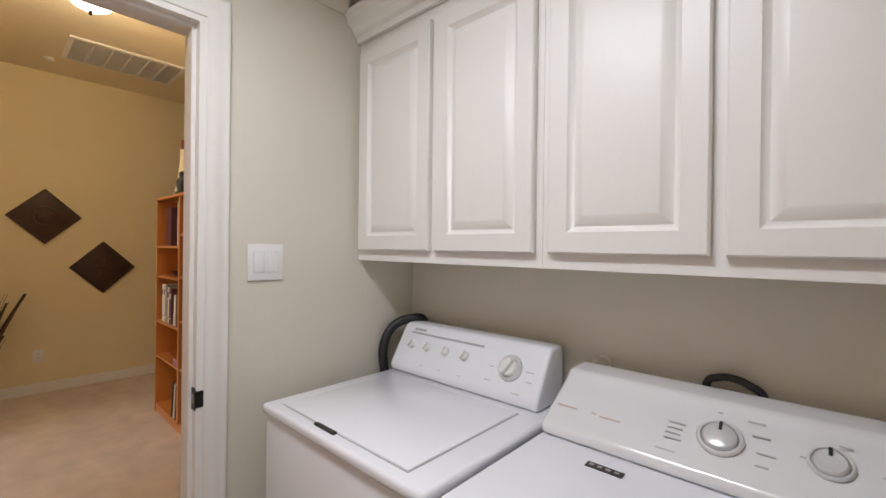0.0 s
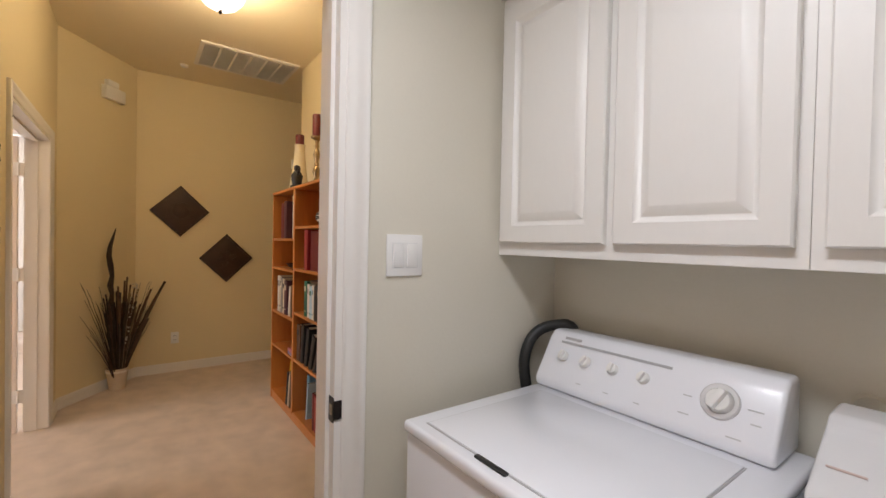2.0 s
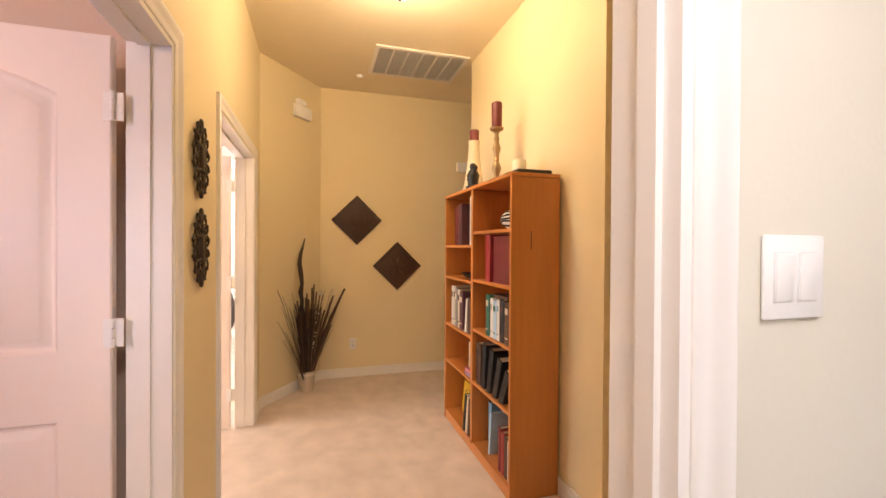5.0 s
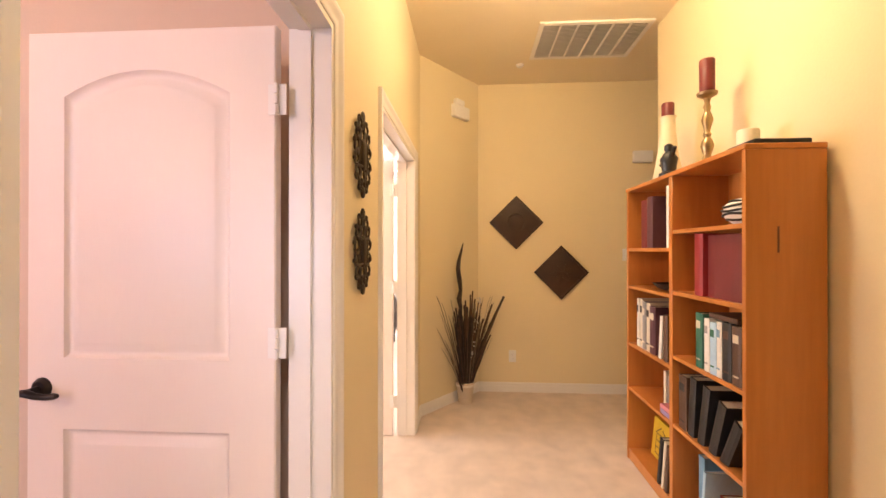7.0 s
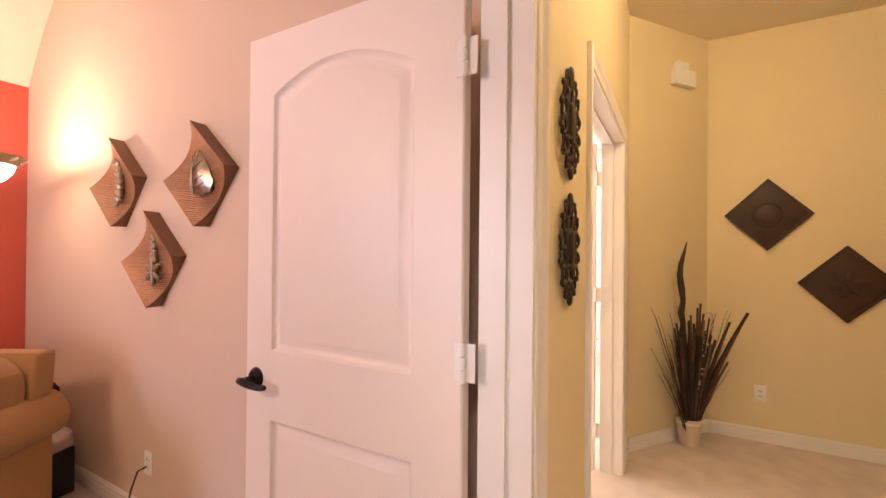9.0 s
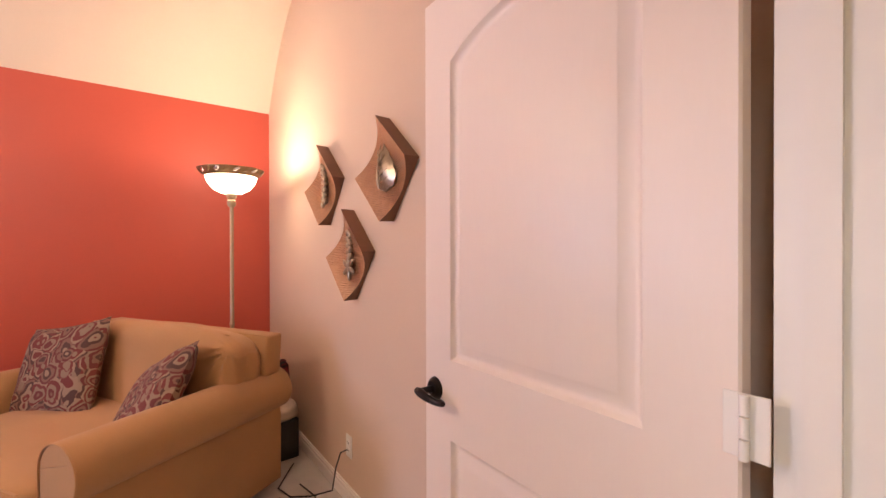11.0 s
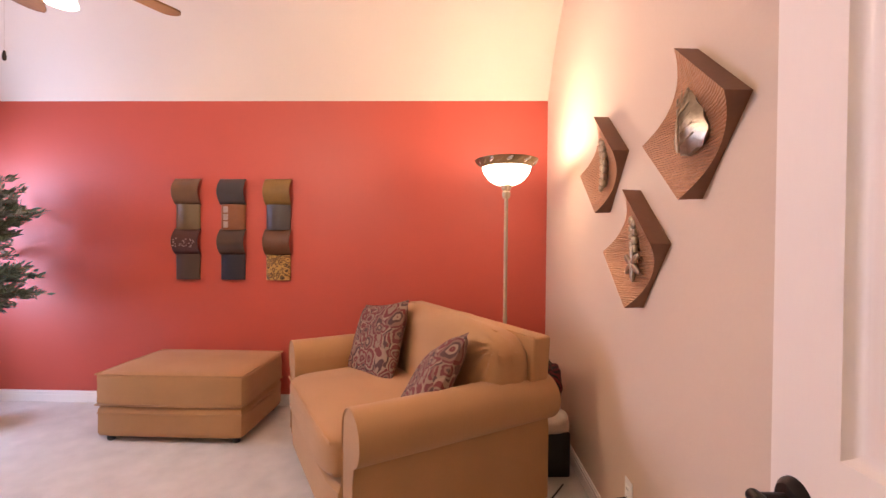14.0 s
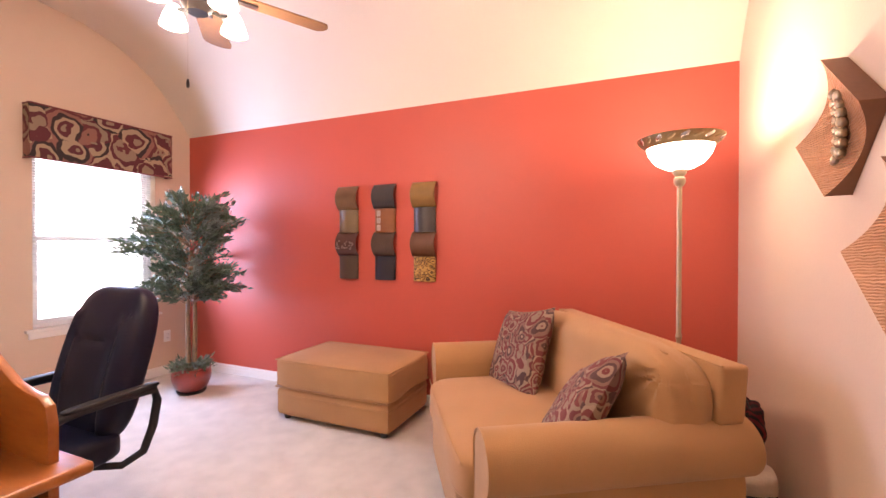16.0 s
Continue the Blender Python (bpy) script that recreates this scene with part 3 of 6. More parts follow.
random.seed(4)
w = appliance("washing_machine", -3.718, "white top-loading washing machine with knob console", 0.686, (0.505, 0.575, 0.655, 1.085), APPLIANCE, 0.648)
part("lid", boxed((0.06, 0.04, 0.910), (0.605, 0.47, 0.9165), 0.003, 2), APPLIANCE, w, "white lift-up lid")
gapbm = bmesh.new()
for lo, hi in (((0.056, 0.036, 0.9122), (0.609, 0.040, 0.9136)), ((0.056, 0.040, 0.9122), (0.060, 0.47, 0.9136)), ((0.605, 0.040, 0.9122), (0.609, 0.47, 0.9136))):
    box(gapbm, lo, hi)
part("lid_gap", gapbm, GREY_PRINT, w, smooth=False)
part("lid_pull", boxed((0.25, 0.026, 0.9120), (0.345, 0.040, 0.9165), 0.004, 3), BLACK, w, "black recessed lid pull")
slope = math.degrees(math.atan2(1.065 - 0.935, 0.575 - 0.501))
tilt = slope
def on_slope(f):
    return 0.501 + f * 0.074 - 0.002, 0.935 + f * 0.13
for kx in (0.085, 0.165, 0.255, 0.345):
    y, z = on_slope(0.63)
    knob("knob", w, (kx, y, z), tilt, 0.017, 0.024, PLASTIC_WHITE)
y, z = on_slope(0.60)
knob("timer_dial", w, (0.530, y, z), tilt, 0.030, 0.036, PLASTIC_WHITE, True, 0.042)
y, z = on_slope(0.93)
st = part("control_strip", boxed((-0.175, -0.0035, 0), (0.175, 0.0035, 0.0012)), GREY_PRINT, w, "grey printed strip", smooth=False)
st.matrix_basis = pose(0.235, y, z, tilt, 0, 0)
st = part("badge", boxed((-0.03, -0.004, 0), (0.03, 0.004, 0.0012)), GREY_PRINT, w, "small grey maker's badge", smooth=False)
st.matrix_basis = pose(0.10, *on_slope(1.03), tilt, 0, 0)
for kx, f, l in ((0.46, 0.55, 0.02), (0.46, 0.25, 0.025), (0.60, 0.6, 0.03), (0.605, 0.4, 0.02), (0.57, 0.12, 0.03), (0.165, 0.16, 0.016), (0.255, 0.16, 0.016), (0.345, 0.16, 0.016)):
    s = part("print_bar", boxed((-l / 2, -0.0015, 0), (l / 2, 0.0015, 0.0008)), mat("faint_print", (0.55, 0.55, 0.56), 0.5, 0.01) if "faint_print" not in bpy.data.materials else bpy.data.materials["faint_print"], w, smooth=False)
    s.matrix_basis = pose(kx, *on_slope(f), tilt, 0, 0)

d = appliance("clothes_dryer", -3.008, "white clothes dryer with a silver two-knob console", 0.70, (0.405, 0.545, 0.655, 1.047), DRYER_PANEL, 0.696)
dtilt = math.degrees(math.atan2(1.035 - 0.935, 0.545 - 0.401))
def on_dryer(f):
    return 0.401 + f * 0.144 - 0.001, 0.935 + f * 0.10 + 0.001
knob("timer_dial", d, (0.382, *on_dryer(0.56)), dtilt, 0.034, 0.026, DIAL_SILVER, False, 0.043)
knob("start_knob", d, (0.553, *on_dryer(0.60)), dtilt, 0.028, 0.024, DIAL_SILVER, False, 0.034)
for kx, f, r in ((0.382, 0.56, 0.034), (0.553, 0.60, 0.028)):
    s = part("pointer", boxed((-0.003, r * 0.35, 0), (0.003, r * 0.95, 0.002)), BLACK, d, smooth=False)
    s.matrix_basis = pose(kx, *on_dryer(f), dtilt, 0, 0) @ pose(0, 0, 0.0135)
for kx, f, l in ((0.30, 0.62, 0.034), (0.298, 0.54, 0.03), (0.296, 0.46, 0.03), (0.298, 0.38, 0.034), (0.29, 0.2, 0.04), (0.30, 0.14, 0.02), (0.44, 0.9, 0.03), (0.45, 0.72, 0.03), (0.46, 0.5, 0.03), (0.455, 0.34, 0.022), (0.44, 0.1, 0.036), (0.375, 0.93, 0.01), (0.52, 0.6, 0.02), (0.575, 0.85, 0.02), (0.63, 0.6, 0.02)):
    s = part("print_bar", boxed((-l / 2, -0.0018, 0), (l / 2, 0.0018, 0.0008)), GREY_PRINT, d, smooth=False)
    s.matrix_basis = pose(kx, *on_dryer(f), dtilt, 0, 0)
for kx, f, l in ((0.05, 0.42, 0.055), (0.12, 0.42, 0.012), (0.16, 0.40, 0.05)):
    s = part("print_bar", boxed((-l / 2, -0.0022, 0), (l / 2, 0.0022, 0.0008)), RED_PRINT, d, "reddish brand line", smooth=False)
    s.matrix_basis = pose(kx, *on_dryer(f), dtilt, 0, 0)
part("badge", boxed((0.155, 0.325, 0.9122), (0.235, 0.350, 0.9142), 0.001, 1), BLACK, d, "black badge with pale marks")
bb = bmesh.new()
for i in range(4):
    box(bb, (0.162 + i * 0.018, 0.333, 0.9142), (0.172 + i * 0.018, 0.343, 0.9147))
part("badge_mark", bb, CHROME, d, smooth=False)

def hose(points, r, label):
    pts = [Vector(p) for p in points]
    fine = []
    n = 70
    for i in range(n + 1):
        s = i / n * (len(pts) - 1)
        k = min(int(s), len(pts) - 2)
        p0, p1, p2, p3 = pts[max(k - 1, 0)], pts[k], pts[k + 1], pts[min(k + 2, len(pts) - 1)]
        u = s - k
        fine.append(0.5 * ((2 * p1) + (p2 - p0) * u + (2 * p0 - 5 * p1 + 4 * p2 - p3) * u * u + (3 * p1 - p0 - 3 * p2 + p3) * u ** 3))
    return whole("hose", tube(fine, [r * (1 + 0.06 * (i % 2)) for i in range(n + 1)], 12), BLACK, Matrix.Identity(4), label, "hose")
hose([(-3.757, 0.86, 0.55), (-3.760, 0.83, 0.85), (-3.768, 0.82, 0.98), (-3.762, 0.86, 1.065), (-3.725, 0.925, 1.098), (-3.672, 0.965, 1.075), (-3.65, 0.975, 0.85)], 0.018, "thick black drain hose looped beside the washing machine")
hose([(-2.70, 0.988, 0.80), (-2.69, 0.985, 1.03), (-2.66, 0.985, 1.075), (-2.60, 0.985, 1.07), (-2.56, 0.985, 1.02), (-2.55, 0.99, 0.8)], 0.009, "black cord arching behind the dryer")
g = thing("supply_box", pose(-2.96, 1.008, 1.04, 90), "small cream valve cover on the laundry wall", "valve cover")
part("cover", lathe([(0, 0.012), (0.028, 0.010), (0.034, 0.0), (0, 0)], 24), PAINT_LAUNDRY, g)


def plate(m, label, kind, gangs=2):
    """A wall plate (local x right, z up, front at -y) with rockers or sockets."""
    p = thing("light_switch" if kind == "rocker" else "wall_outlet", m, label, "light switch" if kind == "rocker" else "outlet")
    w = 0.070 + 0.046 * (gangs - 1)
    part("plate", boxed((-w / 2, -0.006, -0.058), (w / 2, 0, 0.058), 0.003, 2), PLASTIC_WHITE, p)
    for i in range(gangs):
        x = (i - (gangs - 1) / 2) * 0.046
        if kind == "rocker":
            r = part("rocker", boxed((x - 0.0165, -0.010, -0.033), (x + 0.0165, -0.005, 0.033), 0.002, 2), PLASTIC_WHITE, p)
            r.rotation_euler = (radians(2), 0, 0)
            part("rocker_gap", boxed((x - 0.0185, -0.0066, -0.0352), (x + 0.0185, -0.0058, 0.0352)), mat("switch_gap", (0.74, 0.74, 0.72), 0.7, 0.01) if "switch_gap" not in bpy.data.materials else bpy.data.materials["switch_gap"], p, smooth=False)
        else:
            for z in (0.0195, -0.0195):
                s = part("socket", boxed((x - 0.0165, -0.0085, z - 0.014), (x + 0.0165, -0.005, z + 0.014), 0.004, 2), PLASTIC_WHITE, p)
                sl = bmesh.new()
                for a, b in ((-0.008, -0.005), (0.005, 0.008)):
                    box(sl, (x + a, -0.0089, z - 0.005), (x + b, -0.0084, z + 0.006))
                part("socket_slot", sl, GAP, s, smooth=False)
    return p


plate(pose(-3.799, 0.353, 1.338, 0, 0, 90), "white two-gang rocker switch plate on the greige wall", "rocker")
sp = thing("strike_plate", pose(-3.808, DY1 - 0.0182, 0.946), "dark bronze strike plate in the laundry jamb", "strike plate")
part("plate", boxed((-0.016, -0.003, -0.032), (0.014, 0, 0.032), 0.001, 1), BRONZE, sp)
part("tongue", boxed((0.013, -0.003, -0.024), (0.017, 0.020, 0.024), 0.001, 1), BRONZE, sp)
part("lip", boxed((-0.009, -0.0045, -0.014), (0.008, -0.0025, 0.014), 0.001, 1), PEWTER, sp)


# ---- doors ----
def lever(parent, at, flip=1):
    """A dark lever handle on a round rose; front is -y."""
    k = part("door_handle", lathe([(0, 0.016), (0.022, 0.014), (0.030, 0.006), (0.032, 0), (0, 0)], 24), BRONZE, parent, "dark bronze lever handle")
    k.matrix_basis = pose(*at, 90, 0, 0)
    part("spindle", tube([(0, 0, 0.01), (0, 0, 0.052)], 0.010, 12), BRONZE, k)
    part("grip", tube([(0.008 * flip, 0.002, 0.056), (-0.010 * flip, 0.002, 0.059), (-0.032 * flip, -0.008, 0.052), (-0.055 * flip, -0.014, 0.042), (-0.075 * flip, -0.012, 0.038), (-0.088 * flip, -0.010, 0.040)], [0.010, 0.012, 0.010, 0.009, 0.010, 0.007], 12), BRONZE, k)
    return k


def panel_door(name, m, w, label, arch=0.075):
    """A hollow-core door with an arched upper panel and a square lower one; free edge at x = 0, hinge side at x = w."""
    d = thing(name, m, label, "door")
    outs = [rect(0.12, 1.03, w - 0.14, 1.90, arch), rect(0.12, 0.20, w - 0.14, 0.815)]
    part("leaf", panelled(w, 2.022, 0.035, outs, ((0.006, 0.009), (0.014, 0.014), (0.022, 0.014), (0.044, 0.003), (0.048, 0.002))), DOOR_WHITE, d)
    for z in (0.25, 1.085, 1.80):
        h = part("hinge", boxed((w - 0.022, -0.003, z - 0.045), (w + 0.034, 0.001, z + 0.045), 0.0012, 1), TRIM, d, "white painted butt hinge")
        for i in range(3):
            part("knuckle", tube([(w + 0.006, -0.008, z - 0.045 + i * 0.031), (w + 0.006, -0.008, z - 0.045 + i * 0.031 + 0.028)], 0.0065, 10), TRIM, h)
    return d


office_door = panel_door("office_door", pose(-4.943, -1.687, 0.012, 0, 0, 90), 0.782, "white panelled office door standing open against the wall")
lever(office_door, (0.052, 0.0, 0.938), -1)
part("latch_plate", boxed((-0.0012, 0.006, 0.895), (0.0004, 0.029, 0.955)), BRONZE, office_door)
bedroom_door = panel_door("bedroom_door", pose(BX0 + 0.058, -1.455, 0.012, 0, 0, 90), 0.555, "white panelled bedroom door leaf standing open")
lever(bedroom_door, (0.05, 0.0, 0.925), -1)


# ---- bookcase and what stands on it ----
BX, BY, BW, BD, BH = -6.60, 0.705, 1.20, 0.295, 1.775
bk = thing("bookcase", pose(BX, BY, 0.0), "honey-coloured wooden bookcase with two bays of shelves against the wall", "bookcase")
part("side_panel", boxed((0, 0, 0), (0.022, BD, BH - 0.022), 0.002, 1), CHERRY, bk)
part("side_panel", boxed((BW - 0.022, 0, 0), (BW, BD, BH - 0.022), 0.002, 1), CHERRY, bk)
part("divider", boxed((0.588, 0.001, 0.07), (0.622, BD - 0.01, BH - 0.022), 0.002, 1), CHERRY, bk)
part("top", boxed((-0.004, -0.004, BH - 0.022), (BW + 0.004, BD, BH), 0.003, 1), CHERRY, bk)
part("back_panel", boxed((0.022, BD - 0.010, 0.02), (BW - 0.022, BD - 0.002, BH - 0.022)), CHERRY, bk)
part("plinth", boxed((0.022, 0.006, 0.0), (BW - 0.022, 0.024, 0.05), 0.002, 1), CHERRY, bk)
LEFT_Z, RIGHT_Z = (0.07, 0.475, 0.767, 1.14, 1.383), (0.07, 0.478, 0.83, 1.16, 1.474)
for zs, x0, x1 in ((LEFT_Z, 0.022, 0.588), (RIGHT_Z, 0.622, BW - 0.022)):
    for z in zs:
        part("shelf", boxed((x0, 0.004, z - 0.02), (x1, BD - 0.012, z), 0.002, 1), CHERRY, bk)
part("grain_mark", boxed((BW, 0.115, 1.36), (BW + 0.0006, 0.123, 1.46)), COPPER_EDGE, bk, "dark worn mark on the side")


def cover(name, c, rough=0.5):
    key = "cover_" + name
    return bpy.data.materials[key] if key in bpy.data.materials else mat(key, c, rough, 0.08, 8, 0.1, 120)


COVERS = {"white": (0.72, 0.69, 0.62), "cream": (0.66, 0.58, 0.44), "grey": (0.28, 0.26, 0.25), "plum": (0.10, 0.035, 0.045), "maroon": (0.17, 0.02, 0.022), "crimson": (0.30, 0.02, 0.025), "green": (0.015, 0.13, 0.075), "blue": (0.16, 0.32, 0.46),
          "pale_blue": (0.42, 0.60, 0.74), "black": (0.018, 0.017, 0.017), "brown": (0.10, 0.05, 0.03), "yellow": (0.66, 0.42, 0.03), "red": (0.38, 0.05, 0.04), "pink": (0.55, 0.2, 0.24), "lilac": (0.28, 0.22, 0.42)}


def book(x, z, t, h, d, color, lean=0.0, front=0.03, label=None, band=None):
    """A book standing on a shelf: spine at the front, board covers, pages inside. x, z are in the bookcase's own measure."""
    m = pose(BX + x, BY + front, z + 0.0006) @ Matrix.Rotation(radians(lean), 4, "Y")
    b = thing("book", m, label or color.replace("_", " ") + " book standing on the bookcase shelf", "book", "books on the shelves")
    c = cover(color, COVERS[color])
    prof = [(0, 0), (0, d), (0.003, d), (0.003, 0.006), (t - 0.003, 0.006), (t - 0.003, d), (t, d), (t, 0), (t * 0.75, -0.004), (t * 0.25, -0.004)]
    part("cover", prism(prof, 0, h, "z"), c, b, smooth=False)
    part("page_block", boxed((0.0032, 0.0065, 0.004), (t - 0.0032, d - 0.005, h - 0.004)), PAPER, b, smooth=False)
    if band:
        for f0, f1 in ((0.14, 0.17), (0.72, 0.86)):
            part("spine_print", boxed((t * 0.2, -0.0052, h * f0), (t * 0.8, -0.0035, h * f1)), cover(band, COVERS[band]), b, smooth=False)
    return b


L, R = 0.022, 0.622
# far bay, from the top
book(L + 0.17, LEFT_Z[4], 0.09, 0.29, 0.22, "maroon", 0, 0.02, "thick maroon album standing on the top shelf")
book(L + 0.265, LEFT_Z[4], 0.075, 0.30, 0.22, "plum", 0, 0.015, "thick dark plum album standing on the top shelf")
book(L + 0.52, LEFT_Z[4], 0.04, 0.33, 0.20, "white", 0, 0.01)
for i, (t, h, c) in enumerate(((0.035, 0.30, "white"), (0.04, 0.30, "cream"), (0.045, 0.29, "grey"), (0.05, 0.285, "cream"), (0.075, 0.275, "plum"))):
    book(L + 0.10 + sum((0.035, 0.04, 0.045, 0.05, 0.075)[:i]) + 0.004 * i, LEFT_Z[2], t, h, 0.21, c, 0, 0.02 + 0.004 * (i % 2), None, "black" if c in ("white", "cream") else "cream")
book(L + 0.40, LEFT_Z[2], 0.03, 0.24, 0.2, "white", 6, 0.02)
book(L + 0.46, LEFT_Z[2], 0.05, 0.25, 0.2, "brown", 0, 0.02)
book(L + 0.33, LEFT_Z[1], 0.03, 0.20, 0.16, "cream", 0, 0.08)
book(L + 0.37, LEFT_Z[1], 0.025, 0.19, 0.16, "grey", 3, 0.08)
book(L + 0.42, LEFT_Z[1], 0.03, 0.17, 0.15, "maroon", 0, 0.08)
for i, c in enumerate(("lilac", "pink")):
    whole("book", boxed((0, 0, 0), (0.11, 0.05, 0.025), 0.002, 1), cover(c, COVERS[c]), pose(BX + L + 0.44, BY + 0.01, LEFT_Z[1] + 0.0005 + 0.0255 * i), c + " paperback lying in a small pile", "book", "pile of paperbacks", smooth=False)
yb = whole("book", boxed((0, 0, 0), (0.30, 0.025, 0.24), 0.002, 1), cover("yellow", COVERS["yellow"]), pose(BX + L + 0.06, BY + 0.12, LEFT_Z[0] + 0.0005, -6), "bright yellow book with a house drawing leaning on the bottom shelf", "book", smooth=False)
hb = bmesh.new()
for lo, hi in (((0.05, -0.0012, 0.03), (0.055, 0, 0.15)), ((0.175, -0.0012, 0.03), (0.18, 0, 0.15)), ((0.05, -0.0012, 0.03), (0.18, 0, 0.035)), ((0.05, -0.0012, 0.07), (0.18, 0, 0.075)), ((0.05, -0.0012, 0.11), (0.18, 0, 0.115)), ((0.05, -0.0012, 0.15), (0.18, 0, 0.155)), ((0.11, -0.0012, 0.03), (0.115, 0, 0.15))):
    box(hb, lo, hi)
for s in (-1, 1):
    box(hb, (0, -0.0012, 0), (0.08, 0, 0.006), Matrix.Translation((0.115 + s * 0.075, 0, 0.15)) @ Matrix.Rotation(radians(-35 if s < 0 else 215), 4, "Y"))
part("cover_drawing", hb, cover("brown", COVERS["brown"]), yb, "brown outline of a house", smooth=False)
book(L + 0.40, LEFT_Z[0], 0.03, 0.27, 0.20, "black", 9, 0.01)
book(L + 0.45, LEFT_Z[0], 0.025, 0.27, 0.20, "cream", 9, 0.01)
book(L + 0.49, LEFT_Z[0], 0.03, 0.26, 0.20, "brown", 7, 0.01)
# near bay
book(R + 0.20, RIGHT_Z[3], 0.07, 0.285, 0.23, "crimson", 0, 0.01, "tall crimson binder standing beside a boxed set")
book(R + 0.275, RIGHT_Z[3], 0.24, 0.275, 0.21, "maroon", 0, 0.03, "wide dark red boxed album on the shelf")
for t0, t, h, c, bnd in ((0.20, 0.055, 0.25, "green", "cream"), (0.27, 0.04, 0.235, "white", "grey"), (0.315, 0.045, 0.225, "pale_blue", "green"), (0.365, 0.035, 0.235, "white", "blue"), (0.405, 0.06, 0.24, "black", "brown"), (0.47, 0.06, 0.235, "brown", "cream")):
    book(R + t0, RIGHT_Z[2], t, h, 0.19, c, 0, 0.015, None, bnd)
whole("book", boxed((0, 0, 0), (0.2, 0.15, 0.022), 0.002, 1), cover("brown", COVERS["brown"]), pose(BX + R + 0.28, BY + 0.03, RIGHT_Z[2] + 0.2402), "brown book lying flat on the row of books", "book", smooth=False)
book(R + 0.03, RIGHT_Z[1], 0.075, 0.265, 0.22, "brown", 0, 0.02, "brown tooled binder standing on the shelf", "black")
for x, lean, h in ((0.115, 5, 0.285), (0.20, 11, 0.285), (0.29, 18, 0.265), (0.375, 26, 0.235)):
    book(R + x, RIGHT_Z[1], 0.055, h, 0.22, "black", lean, 0.02, "black binder leaning on the shelf")
book(R + 0.17, RIGHT_Z[0], 0.02, 0.27, 0.24, "pale_blue", 6, 0.05, "pale blue folder leaning on the bottom shelf")
book(R + 0.10, RIGHT_Z[0], 0.05, 0.30, 0.20, "blue", 0, 0.08)
for i, c in enumerate(("maroon", "red", "brown", "white")):
    book(R + 0.36 + 0.042 * i, RIGHT_Z[0], 0.036, 0.25 - 0.01 * i, 0.2, c, 0, 0.03)
bowl = whole("dark_bowl", lathe([(0, 0.004), (0.05, 0.004), (0.09, 0.018), (0.115, 0.04), (0.118, 0.04), (0.09, 0.012), (0.05, 0.0), (0, 0.0)], 28), BLACK, pose(BX + L + 0.36, BY + 0.13, LEFT_Z[3] + 0.0005), "shallow black bowl on the shelf", "bowl")


def zebra():
    """A squat vase with black and white stripes in relief bands."""
    v = thing("striped_vase", pose(BX + R + 0.43, BY + 0.11, RIGHT_Z[4] + 0.0005), "squat black and white striped vase", "vase")
    prof = [(0, 0), (0.05, 0), (0.085, 0.03), (0.095, 0.055), (0.085, 0.085), (0.05, 0.108), (0.03, 0.112), (0.03, 0.106), (0, 0.10)]
    part("vase_body", lathe(prof, 32), PLASTIC_WHITE, v)
    for z, r, tl in ((0.022, 0.0785, 8), (0.042, 0.0925, -7), (0.060, 0.0955, 9), (0.078, 0.0895, -9), (0.095, 0.0700, 6)):
        pts = [(r * math.cos(a), r * math.sin(a), z + math.sin(a * 3 + tl) * 0.004) for a in [2 * math.pi * i / 36 for i in range(37)]]
        part("stripe", tube(pts, 0.0055, 6), BLACK, v)
zebra()
pf = thing("photo_frame", pose(BX + R + 0.44, BY + 0.035, RIGHT_Z[3] + 0.0005, -12), "small silver photo frame on the shelf", "photo frame")
part("frame", boxed((-0.05, 0, 0), (0.05, 0.012, 0.12), 0.003, 1), PEWTER, pf)
part("photo", boxed((-0.034, -0.001, 0.018), (0.034, 0.001, 0.102)), cover("cream", COVERS["cream"]), pf, smooth=False)

TOP = BH + 0.0006
CANDLE = [(0, 0), (0.058, 0), (0.058, 0.008), (0.046, 0.016), (0.028, 0.026), (0.016, 0.05), (0.021, 0.062), (0.030, 0.085), (0.024, 0.105), (0.013, 0.118), (0.019, 0.130), (0.013, 0.142), (0.018, 0.160), (0.027, 0.185), (0.020, 0.205), (0.012, 0.22), (0.018, 0.235), (0.012, 0.25), (0.016, 0.268), (0.044, 0.282), (0.047, 0.290), (0, 0.290)]


def candlestick(x, y, k, candle_h, label):
    c = thing("candlestick", pose(BX + x, BY + y, TOP), label, "candlestick", "candlesticks on the bookcase")
    part("stem", lathe([(r, z * k) for r, z in CANDLE], 28), BRASS, c, "turned antique brass stem")
    cd = part("candle", lathe([(0, 0), (0.034, 0), (0.035, candle_h - 0.006), (0.031, candle_h), (0.01, candle_h - 0.006), (0, candle_h - 0.006)], 24), WAX_RED, c, "burgundy pillar candle")
    cd.location = (0, 0, 0.290 * k)
    part("wick", tube([(0, 0, candle_h - 0.008), (0.002, 0, candle_h + 0.008)], 0.0014, 6), BLACK, cd)


